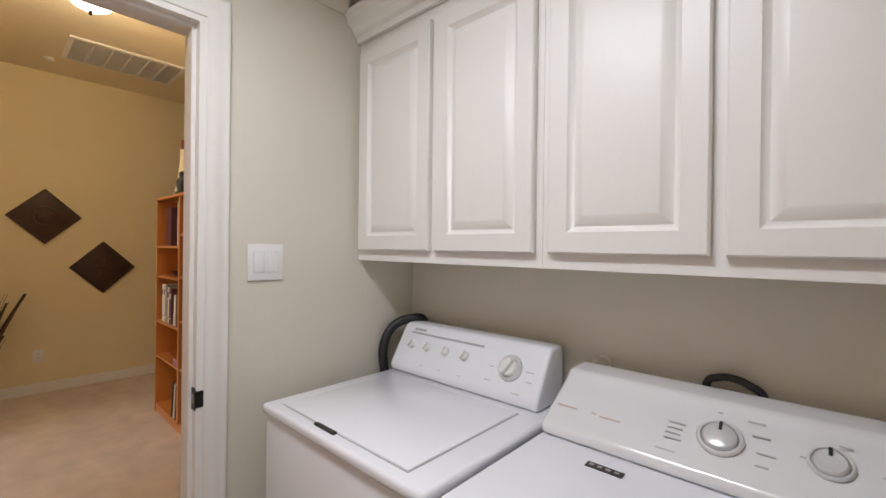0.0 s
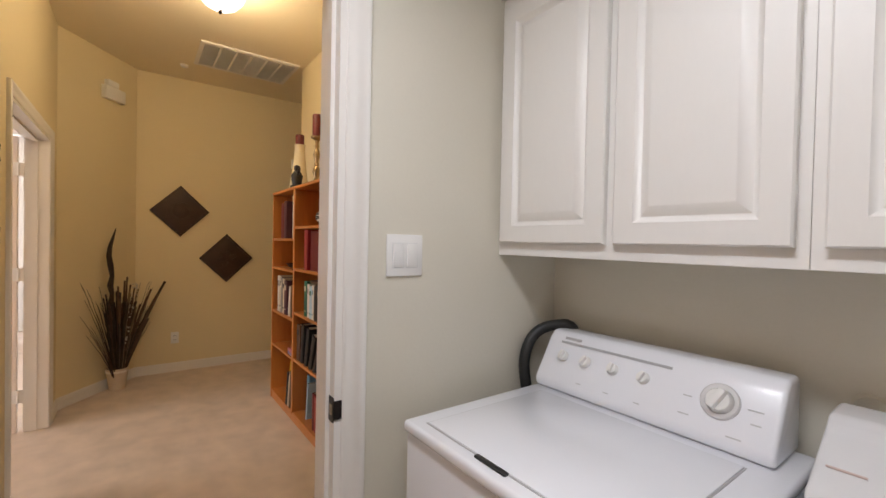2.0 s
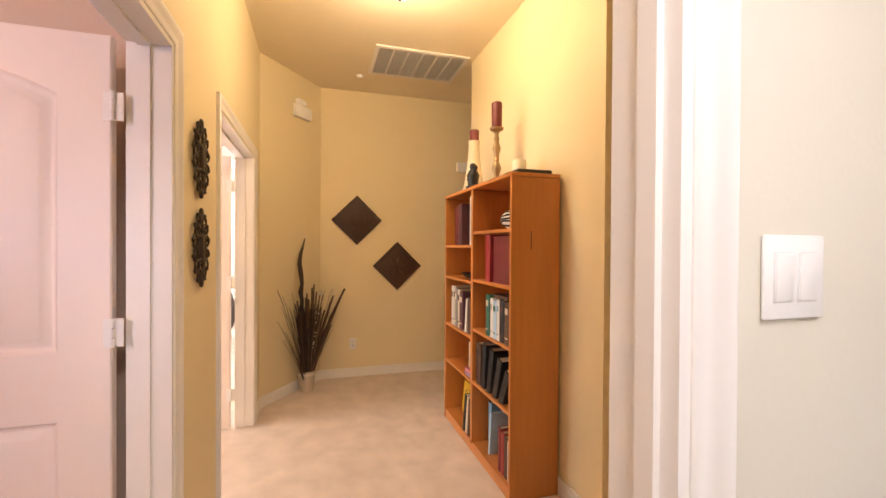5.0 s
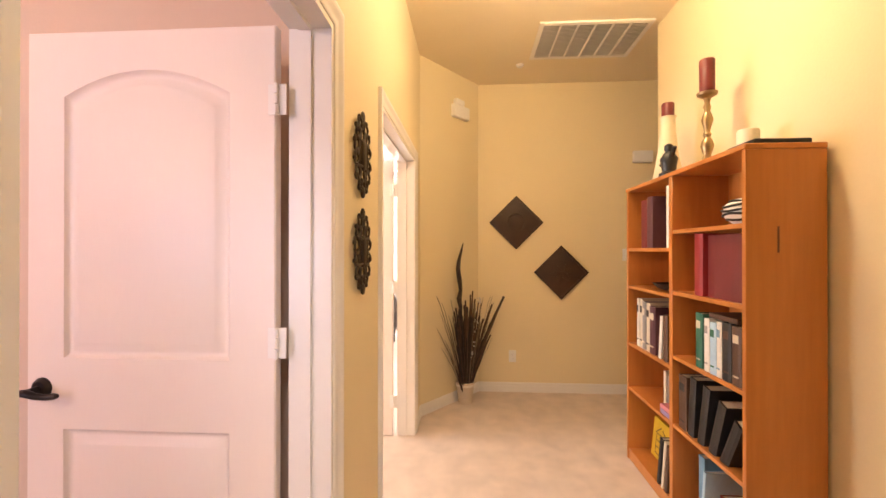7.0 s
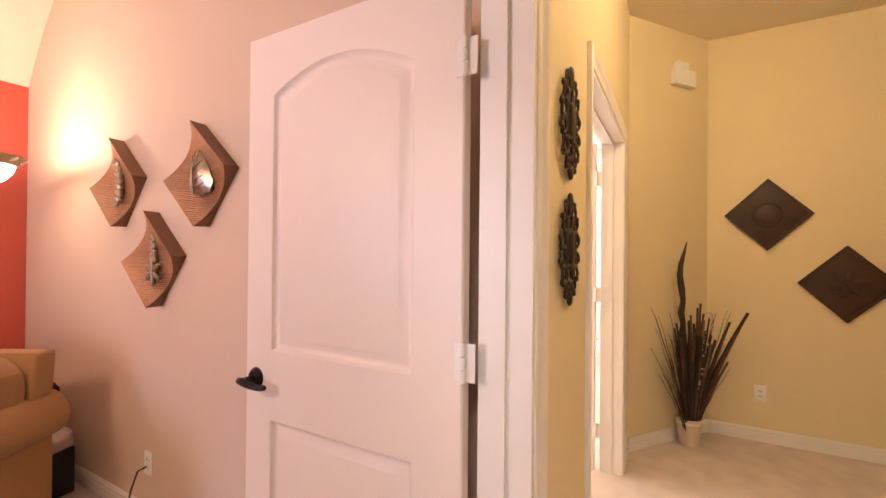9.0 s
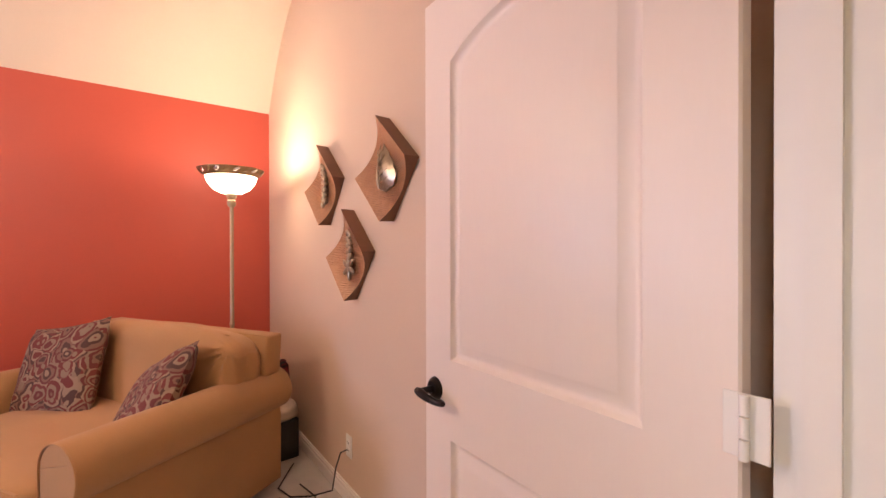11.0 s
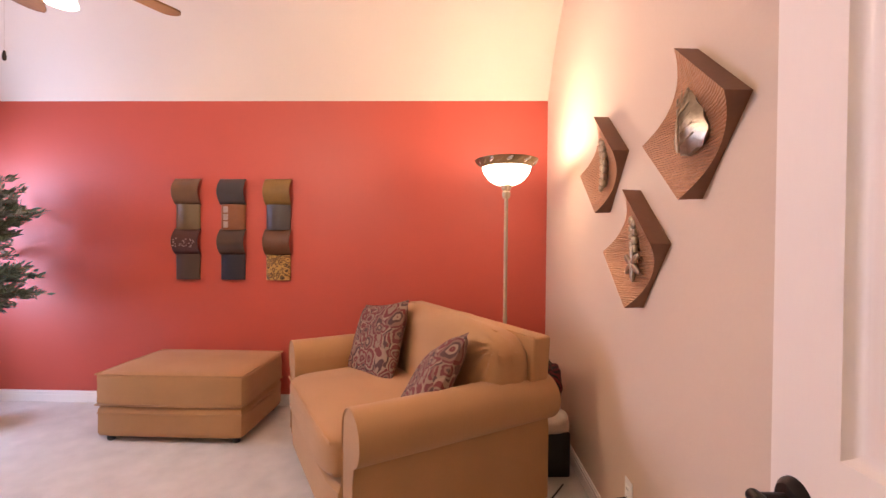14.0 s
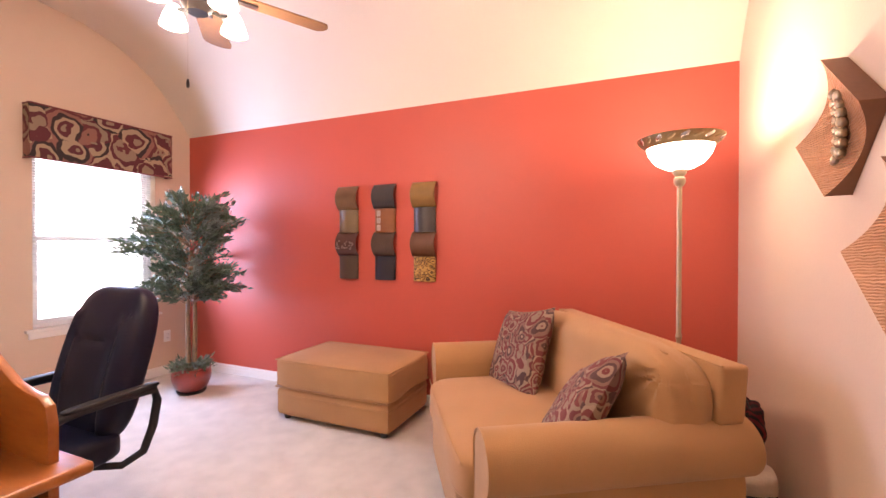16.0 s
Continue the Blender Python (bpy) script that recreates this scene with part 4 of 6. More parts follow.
candlestick(0.71, 0.13, 1.28, 0.165, "tall turned brass candlestick with a burgundy candle")
ch = thing("candle_holder", pose(BX + 0.30, BY + 0.13, TOP), "ivory cone-shaped holder with a short burgundy candle", "candle holder")
part("cone", lathe([(0, 0), (0.082, 0), (0.084, 0.012), (0.072, 0.07), (0.056, 0.17), (0.042, 0.29), (0.040, 0.37), (0.046, 0.382), (0, 0.382)], 28), mat("ivory_ceramic", (0.74, 0.66, 0.46), 0.3, 0.03, 8, 0.05, 60), ch)
part("candle", lathe([(0, 0.382), (0.034, 0.382), (0.035, 0.458), (0.031, 0.464), (0.01, 0.458), (0, 0.458)], 24), WAX_RED, ch, "burgundy pillar candle")
whole("pillar_candle", lathe([(0, 0), (0.042, 0), (0.043, 0.11), (0.038, 0.118), (0.012, 0.11), (0, 0.11)], 28), WAX_CREAM, pose(BX + 0.95, BY + 0.17, TOP), "cream pillar candle on the bookcase", "candle")
al = whole("album", boxed((0, 0, 0), (0.17, 0.21, 0.020), 0.003, 1), cover("black", COVERS["black"]), pose(BX + 1.02, BY + 0.04, TOP), "flat dark album lying on the bookcase top", "book")
fg = merge(lathe([(0, 0), (0.05, 0), (0.052, 0.02), (0.035, 0.03), (0.04, 0.07), (0.046, 0.10), (0.030, 0.13), (0.018, 0.14), (0.024, 0.155), (0.022, 0.175), (0.01, 0.185), (0, 0.186)], 20),
           tube([(0.03, 0, 0.11), (0.065, -0.01, 0.12), (0.085, -0.01, 0.15)], 0.012, 8), tube([(-0.03, 0, 0.10), (-0.055, -0.02, 0.07)], 0.013, 8))
whole("figurine", fg, BLACK, pose(BX + 0.46, BY + 0.062, TOP), "small dark figurine on the bookcase", "figurine")
whole("letter_opener", tube([(0, 0, 0.02), (0.06, -0.01, 0.012), (0.15, -0.03, 0.009), (0.2, -0.042, 0.006)], [0.004, 0.008, 0.009, 0.003], 10), BLACK, pose(BX + 0.22, BY + 0.075, TOP), "dark carved stick lying on the bookcase top", "ornament")


# ---- hall walls and ceiling ----
def plaque(y, z, label, leaf):
    """A dark carved square hung on one corner."""
    p = thing("wall_plaque", pose(-7.8395, y, z, 45, 0, 0), label, "wall plaque", "carved wall plaques")
    s = 0.184
    part("board", boxed((0, -s, -s), (0.016, s, s), 0.004, 2), CARVED, p)
    rim = bmesh.new()
    for lo, hi in (((0.014, -s, -s), (0.024, s, -s + 0.022)), ((0.014, -s, s - 0.022), (0.024, s, s)), ((0.014, -s, -s + 0.022), (0.024, -s + 0.022, s - 0.022)), ((0.014, s - 0.022, -s + 0.022), (0.024, s, s - 0.022))):
        box(rim, lo, hi)
    part("rim", rim, CARVED, p, smooth=False)
    if leaf:
        r = part("relief", tube([(0.018, 0.085 * math.cos(a), 0.085 * math.sin(a)) for a in [2 * math.pi * i / 32 for i in range(33)]], 0.008, 8), CARVED, p)
        part("relief", soft(0.02, 0.12, 0.13, 2.2, 6, m=pose(0.016, 0, 0)), CARVED, p)
    else:
        for a in range(6):
            part("relief", soft(0.018, 0.045, 0.10, 2.2, 5, m=Matrix.Translation((0.016, 0, 0)) @ Matrix.Rotation(a * math.pi / 3, 4, "X") @ Matrix.Translation((0, 0, 0.055))), CARVED, p)


plaque(0.112, 1.640, "square dark brown carved plaque hung as a diamond", True)
plaque(0.540, 1.158, "square dark brown carved plaque with petals hung as a diamond", False)
plate(pose(-7.839, 0.075, 0.345, 0, 0, 90), "white outlet low on the yellow hall wall", "socket", 1)
plate(pose(-7.839, 1.175, 1.33, 0, 0, 90), "white switch plate on the hall's end wall", "rocker", 2)
ch = thing("door_chime", pose(-7.839, 1.30, 2.26), "small white door chime box on the hall wall", "chime")
part("chime_cover", boxed((0, -0.09, -0.055), (0.045, 0.09, 0.055), 0.008, 2), PLASTIC_WHITE, ch)
al = thing("alarm_sounder", pose(-7.597, -0.4375, 2.66, 0, 0, 53.1 - 0.0), "white two-piece alarm sounder high on the angled wall", "alarm")
part("base_box", boxed((-0.12, -0.05, -0.085), (0.10, 0, 0.03), 0.008, 2), PLASTIC_WHITE, al)
part("upper_box", boxed((-0.09, -0.045, 0.031), (0.03, 0, 0.085), 0.008, 2), PLASTIC_WHITE, al)
al.matrix_basis = pose(-7.602, -0.4355, 2.665, 0, 0, 143.13)


def medallion(z, label):
    """An openwork iron wall ornament: scalloped loops on an oval round a long dark centre."""
    p = thing("wall_ornament", pose(-5.285, -0.7495, z, 0, 0, 180), label, "wall ornament", "iron wall ornaments")

    def loop(cx, cz, rx, rz, n=18):
        return [(cx + rx * math.cos(2 * math.pi * i / n), -0.015 - 0.003 * math.cos(4 * math.pi * i / n), cz + rz * math.sin(2 * math.pi * i / n)) for i in range(n + 1)]

    part("centre_boss", soft(0.052, 0.020, 0.120, 3.0, 6, m=pose(0, -0.018, 0)), IRON, p)
    part("inner_oval", tube(loop(0, 0, 0.052, 0.100, 28), 0.0048, 6), IRON, p)
    for sz in (-1, 1):
        part("crossbar", tube([(-0.088, -0.016, sz * 0.052), (0, -0.020, sz * 0.044), (0.088, -0.016, sz * 0.052)], 0.0055, 6), IRON, p)
        part("finial", soft(0.036, 0.016, 0.044, 2.2, 5, m=pose(0, -0.016, sz * 0.140)), IRON, p)
    for k in range(14):
        a = 2 * math.pi * (k + 0.5) / 14
        r = 0.023 if k % 2 else 0.027
        part("scroll", tube(loop(0.088 * math.cos(a), 0.118 * math.sin(a), r, r * 0.95, 14), 0.0046, 6), IRON, p)
        part("scroll_bead", soft(0.020, 0.014, 0.020, 2.2, 3, m=pose(0.113 * math.cos(a), -0.016, 0.143 * math.sin(a))), IRON, p)
    for k in range(6):
        a = 2 * math.pi * k / 6
        part("leaf", soft(0.026, 0.012, 0.050, 2.2, 3, m=Matrix.Translation((0.062 * math.cos(a), -0.014, 0.088 * math.sin(a))) @ Matrix.Rotation(math.pi / 2 - a, 4, "Y")), IRON, p)


medallion(1.725, "upper openwork dark iron ornament on the hall wall")
medallion(1.365, "lower openwork dark iron ornament on the hall wall")

# ceiling return grille, lamp and detector
vt = thing("ceiling_vent", pose(-7.30, 0.165, HALL_H), "white louvred return-air grille in the hall ceiling", "vent")
part("backing", boxed((0.02, 0.02, -0.004), (0.54, 0.775, -0.001)), mat("filter_grey", (0.22, 0.20, 0.17), 0.9, 0.1, 30, 0.2, 90), vt, smooth=False)
fr = bmesh.new()
for lo, hi in (((0, 0, -0.014), (0.56, 0.03, 0)), ((0, 0.765, -0.014), (0.56, 0.795, 0)), ((0, 0.03, -0.014), (0.03, 0.765, 0)), ((0.53, 0.03, -0.014), (0.56, 0.765, 0))):
    box(fr, lo, hi)
part("frame", fr, TRIM, vt, smooth=False)
for i in range(1, 6):
    part("divider", boxed((0.03, 0.03 + 0.1225 * i - 0.006, -0.016), (0.53, 0.03 + 0.1225 * i + 0.006, -0.004)), TRIM, vt, smooth=False)
sl = boxed((-0.008, 0.03, -0.0008), (0.008, 0.765, 0.0008))
first = part("louvre", sl, TRIM, vt, smooth=False)
first.matrix_basis = pose(0.045, 0, -0.010, 0, 38, 0)
for i in range(1, 26):
    o = first.copy()
    scene.collection.objects.link(o)
    o.matrix_basis = pose(0.045 + 0.019 * i, 0, -0.010, 0, 38, 0)
sd = thing("smoke_detector", pose(-7.42, 0.10, HALL_H), "small white detector on the hall ceiling", "detector")
part("case", lathe([(0, -0.022), (0.022, -0.022), (0.032, -0.010), (0.034, 0), (0, 0)], 24), PLASTIC_WHITE, sd)
lp = thing("ceiling_light", pose(-5.705, 0.155, HALL_H), "flush ceiling light with a lit frosted glass bowl", "ceiling light")
part("canopy", lathe([(0, -0.0005), (0.165, -0.0005), (0.168, -0.02), (0.15, -0.032), (0, -0.032)], 36), BRONZE, lp, "dark bronze canopy")
part("glass_bowl", lathe([(0.15, -0.034), (0.148, -0.075), (0.13, -0.135), (0.095, -0.180), (0.05, -0.206), (0.008, -0.214), (0.008, -0.209), (0.05, -0.201), (0.09, -0.175), (0.125, -0.132), (0.143, -0.075), (0.145, -0.034)], 36), GLASS_LIT, lp, "lit frosted glass bowl").visible_shadow = False
part("finial", lathe([(0, -0.242), (0.008, -0.236), (0.012, -0.225), (0.006, -0.217), (0.013, -0.211), (0, -0.209)], 16), BRONZE, lp)


# ---- vase of dried reeds in the angled corner ----
random.seed(11)
rv = thing("reed_vase", pose(-7.522, -0.379, 0.0), "tall dried reeds and twisted stems in a cream vase", "dried plant")
part("vase", lathe([(0, 0), (0.060, 0), (0.064, 0.02), (0.076, 0.12), (0.084, 0.19), (0.080, 0.192), (0.07, 0.12), (0, 0.02)], 28), mat("cream_vase", (0.66, 0.55, 0.42), 0.6, 0.05, 9, 0.2, 60), rv, "cream vase with a darker band")
part("vase_band", lathe([(0.0815, 0.155), (0.0855, 0.157), (0.0872, 0.172), (0.0835, 0.174)], 28), mat("pale_band", (0.80, 0.74, 0.64), 0.5, 0.03), rv)


def reed(az, lean, h, r, material, curl=0.0, flat=False):
    pts, radii, n = [], [], 26 if curl > 0.01 else 14
    for i in range(n + 1):
        s = i / n
        out = 0.03 + lean * s ** 1.4
        wob = curl * math.sin(s * 23 + az) * min(1, s * 1.5)
        pts.append((out * math.cos(az) + wob, out * math.sin(az) + wob * 0.6, 0.02 + h * s))
        radii.append(r * (0.7 + 0.6 * math.sin(min(1, s * 1.15) * math.pi) ** 0.5 if flat else 1 - 0.8 * s) + 0.0006)
    return tube(pts, radii, 6)


REED_BROWN = mat("brown_reed", (0.115, 0.062, 0.034), 0.7, 0.2, 30, 0.4, 90)
SWAY = ((0.0, 0.0), (-0.02, 0.2), (-0.045, 0.42), (-0.065, 0.62), (-0.085, 0.74), (-0.070, 0.84), (-0.092, 0.92), (-0.070, 1.0), (-0.090, 1.10), (-0.108, 1.18), (-0.096, 1.26), (-0.062, 1.34), (-0.030, 1.42))
stem = [(-0.85 * a * 1.1, 0.52 * a * 1.1, 0.02 + z) for a, z in SWAY]
part("twisted_stem", tube(stem, [0.014, 0.014, 0.015, 0.016, 0.022, 0.017, 0.023, 0.017, 0.023, 0.020, 0.017, 0.011, 0.003], 7), REED, rv, "tall twisted dark stem")
part("tall_blade", reed(1.97, 0.36, 0.92, 0.015, REED, 0.0, True), REED, rv, "long dark leaning blade")
for az, lean, h, r in ((1.9, 0.29, 0.80, 0.011), (1.8, 0.22, 0.86, 0.010), (2.1, 0.16, 0.72, 0.011), (1.4, 0.20, 0.60, 0.010)):
    part("reed", reed(az, lean, h, r, REED, 0.0, True), REED_BROWN, rv)
# a thick dark clump near the wall, a taller one in the middle, thin sprays round both
for i in range(20):
    az = random.uniform(-0.55, 0.1)
    part("reed", reed(az, random.uniform(0.02, 0.20), random.uniform(0.60, 0.92), random.uniform(0.007, 0.013), REED, 0.003, True), (REED, REED_BROWN, REED)[i % 3], rv)
for i in range(20):
    az = random.uniform(0.4, 2.1)
    part("reed", reed(az, random.uniform(0.0, 0.11), random.uniform(0.70, 1.0), random.uniform(0.006, 0.012), REED, 0.003, True), (REED, REED_BROWN, REED, REED_PALE)[i % 4], rv)
for i in range(44):
    left = i % 2 == 0
    az = random.uniform(-0.58, -0.1) if left else random.uniform(1.2, 2.2)
    lean = random.uniform(0.16, 0.55) if left else random.uniform(0.05, 0.26)
    part("twig", reed(az, lean, random.uniform(0.45, 0.98), 0.0036, REED_PALE, 0.005), (REED_BROWN, REED, REED)[i % 3], rv)
bd_m = mat("bead_silver", (0.62, 0.58, 0.50), 0.3, 0.05, metal=0.6)
for i in range(46):
    f = random.uniform(0, 1)
    az, out = random.uniform(1.5, 2.1), random.uniform(0.03, 0.06) + 0.09 * f
    part("bead", soft(0.017, 0.017, 0.014, 2.0, 2, m=pose(out * math.cos(az) + 0.03, out * math.sin(az), 0.36 + 0.60 * f)), bd_m, rv)


# ---- office: seating ----
SOFA = pose(-4.104, -3.412, 0.003, 0, 0, 121)
sf = thing("armchair", SOFA, "wide camel microfibre armchair with rolled arms set across the corner", "armchair")
part("base", soft(1.08, 1.02, 0.24, 14, 8, m=pose(0, 0.02, 0.18)), FABRIC, sf)
ARM_X, ARM_FRONT, ARM_REAR = 0.6475, -0.452, 0.545


def rolled_arm(side):
    """A padded arm whose top rolls outward; side -1 or 1."""
    prof = [(ARM_X - 0.115, 0.05), (ARM_X - 0.117, 0.56)]
    for i in range(19):
        a = math.pi * (1.0 - i / 18 * 1.36)
        prof.append((ARM_X + 0.117 * math.cos(a), 0.557 + 0.112 * math.sin(a)))
    prof += [(ARM_X + 0.030, 0.445), (ARM_X + 0.036, 0.40), (ARM_X + 0.034, 0.05)]
    bm = prism([(side * x, z) for x, z in prof], ARM_FRONT, ARM_REAR, "y")
    for v in bm.verts:
        f = (v.co.y - ARM_FRONT) / (ARM_REAR - ARM_FRONT)
        v.co.z += 0.012 * f * max(0, v.co.z - 0.3)
    return bm


for s in (-1, 1):
    arm = part("arm", rolled_arm(s), FABRIC, sf)
    curl = [(s * (ARM_X + 0.114 * math.cos(a)), ARM_FRONT - 0.002, 0.557 + 0.109 * math.sin(a)) for a in [math.pi * (1.0 - i / 20 * 1.36) for i in range(21)]]
    part("piping", tube([(s * (ARM_X - 0.112), ARM_FRONT - 0.002, 0.08), (s * (ARM_X - 0.113), ARM_FRONT - 0.002, 0.3)] + curl + [(s * (ARM_X + 0.033), ARM_FRONT - 0.002, 0.40), (s * (ARM_X + 0.031), ARM_FRONT - 0.002, 0.08)], 0.0045, 6), FABRIC, arm)
BACK = [(-0.525, 0.06), (0.525, 0.06), (0.525, 0.50), (0.585, 0.58), (0.665, 0.63), (0.712, 0.66), (0.708, 0.868), (-0.708, 0.868), (-0.712, 0.66), (-0.665, 0.63), (-0.585, 0.58), (-0.525, 0.50)]
back = prism(BACK, 0.385, 0.50, "y", 0.016, 3)
for v in back.verts:
    v.co.y += 0.10 * max(0, v.co.z - 0.5)
part("back", back, FABRIC, sf)
part("back_piping", tube([(-0.70, 0.428, 0.866), (0, 0.430, 0.869), (0.70, 0.428, 0.866)], 0.0045, 6), FABRIC, sf)
cush = soft(1.055, 0.86, 0.20, 7, 14, 0.006, 1.3, m=pose(0, -0.088, 0.398), crown=0.025)
part("seat_cushion", cush, FABRIC, sf)
part("seat_piping", tube([(-0.50, -0.498, 0.480), (-0.2, -0.508, 0.484), (0.2, -0.508, 0.484), (0.50, -0.498, 0.480)], 0.004, 6), FABRIC, sf)
bc = soft(1.385, 0.30, 0.50, 4.6, 44, 0.014, 5.1, m=pose(0.0, 0.303, 0.658, -11))
for v in bc.verts:
    x, z = v.co.x, v.co.z
    # the ends rest on the arms; gathers fan out from the upper corners
    if abs(x) > 0.50:
        v.co.z = max(z, 0.47 + 0.18 * min(1, (abs(x) - 0.50) / 0.06))
    d = math.hypot(abs(x) - 0.655, z - 0.85)
    if v.co.y < 0.36 and 0.02 < d < 0.26:
        a = math.atan2(z - 0.85, 0.655 - abs(x))
        v.co.y -= 0.013 * math.sin(a * 13 + 3 * x) * (1 - d / 0.26) * min(1, d / 0.07)
    v.co.y -= 0.010 * math.sin(x * 6.5 + 0.6) * (v.co.y < 0.31)
    v.co.z += 0.008 * math.sin(x * 5.0 + 1.2) * (z > 0.8)
part("back_cushion", bc, FABRIC, sf, "plump camel back cushion with creases at one corner")
part("piping", tube([(-0.58, 0.300, 0.886), (-0.2, 0.308, 0.908), (0.05, 0.308, 0.904), (0.30, 0.306, 0.898), (0.58, 0.298, 0.887)], 0.004, 6), FABRIC, sf)
for x, y in ((-0.60, -0.38), (0.60, -0.38), (-0.60, 0.38), (0.60, 0.38)):
    part("leg", lathe([(0, 0), (0.022, 0), (0.030, 0.06), (0, 0.06)], 14), BLACK, sf).location = (x, y, 0)


def pillow(m, size, label, group):
    bm = bmesh.new()
    n = 18
    grid = {}
    for side in (-1, 1):
        for i in range(n + 1):
            for j in range(n + 1):
                u, v = 2 * i / n - 1, 2 * j / n - 1
                edge = i in (0, n) or j in (0, n)
                if edge and side > 0:
                    grid[side, i, j] = grid[-1, i, j]
                    continue
                pinch = 1 - 0.07 * (1 - u * u) * abs(v) ** 3 - 0.07 * (1 - v * v) * abs(u) ** 3
                th = 0.0 if edge else 0.075 * ((1 - u ** 4) * (1 - v ** 4)) ** 0.55 + 0.004 * noise.noise(Vector((u * 3, v * 3, side)))
                grid[side, i, j] = bm.verts.new((u * size / 2 * pinch, side * th, v * size / 2 * pinch))
    for side in (-1, 1):
        for i in range(n):
            for j in range(n):
                q = [grid[side, i, j], grid[side, i + 1, j], grid[side, i + 1, j + 1], grid[side, i, j + 1]]
                bm.faces.new(q if side < 0 else q[::-1])
    bmesh.ops.recalc_face_normals(bm, faces=bm.faces[:])
    return whole("throw_pillow", bm, PATTERN, m, label, "pillow", group)


pillow(SOFA @ pose(-0.345, 0.02, 0.675, -22, -10, 12), 0.53, "maroon and tan patterned throw pillow leaning against the back cushion", "throw pillows")
pillow(SOFA @ pose(0.405, 0.01, 0.610, -34, 0, -26) @ pose(0, 0, 0, 0, -32, 0), 0.50, "maroon and tan patterned throw pillow slumped beside the arm", "throw pillows")

ot = thing("ottoman", pose(-2.60, -3.975, 0.003), "rectangular camel microfibre ottoman on small black feet", "ottoman")
part("base", soft(0.985, 0.635, 0.20, 20, 8, m=pose(0, 0, 0.137)), FABRIC, ot)
part("cushion", soft(1.0, 0.65, 0.215, 15, 12, 0.006, 2.0, m=pose(0, 0, 0.346), crown=0.026), FABRIC, ot)
for z in (0.447, 0.247):
    part("piping", tube([(x, y, z) for x, y in ((-0.485, -0.318), (0, -0.323), (0.485, -0.318), (0.493, 0), (0.485, 0.318), (0, 0.323), (-0.485, 0.318), (-0.493, 0), (-0.485, -0.318))], 0.005, 6), FABRIC, ot)
part("band", soft(0.995, 0.645, 0.008, 20, 6, m=pose(0, 0, 0.19)), FABRIC, ot)
for x, y in ((-0.42, -0.26), (0.42, -0.26), (-0.42, 0.26), (0.42, 0.26)):
    part("foot", lathe([(0, 0), (0.024, 0), (0.030, 0.05), (0, 0.05)], 14), BLACK, ot).location = (x, y, 0)

# floor lamp
fl = thing("floor_lamp", pose(-4.757, -3.575, 0.003), "champagne metal torchiere floor lamp with a lit glass bowl", "floor lamp")
part("base", lathe([(0, 0), (0.13, 0), (0.135, 0.012), (0.12, 0.026), (0.05, 0.04), (0.022, 0.07), (0, 0.07)], 32), BEIGE_METAL, fl)
part("pole", lathe([(0, 0.07), (0.0115, 0.07), (0.0115, 0.85), (0.016, 0.86), (0.0115, 0.875), (0.0115, 1.60), (0, 1.60)], 18), BEIGE_METAL, fl)
part("collar", lathe([(0, 1.595), (0.018, 1.595), (0.026, 1.612), (0.026, 1.632), (0.018, 1.64), (0.032, 1.66), (0.032, 1.678), (0, 1.678)], 20), BEIGE_METAL, fl)
part("shade", lathe([(0.02, 1.674), (0.06, 1.680), (0.105, 1.705), (0.135, 1.745), (0.148, 1.785), (0.144, 1.785), (0.130, 1.747), (0.10, 1.71), (0.058, 1.686), (0.02, 1.680)], 40), GLASS_LIT_WHITE, fl, "lit white glass bowl")
rim = part("rim", lathe([(0.147, 1.780), (0.165, 1.795), (0.186, 1.815), (0.190, 1.826), (0.184, 1.826), (0.160, 1.802), (0.143, 1.787)], 40), BRASS, fl, "scalloped metal leaf rim")
for i in range(20):
    a = 2 * math.pi * i / 20
    s = part("rim_leaf", soft(0.012, 0.046, 0.022, 2.4, 3, m=Matrix.Rotation(a, 4, "Z") @ pose(0.176, 0, 1.809, 35, 40, 0)), CHROME if i % 2 else BRASS, rim)

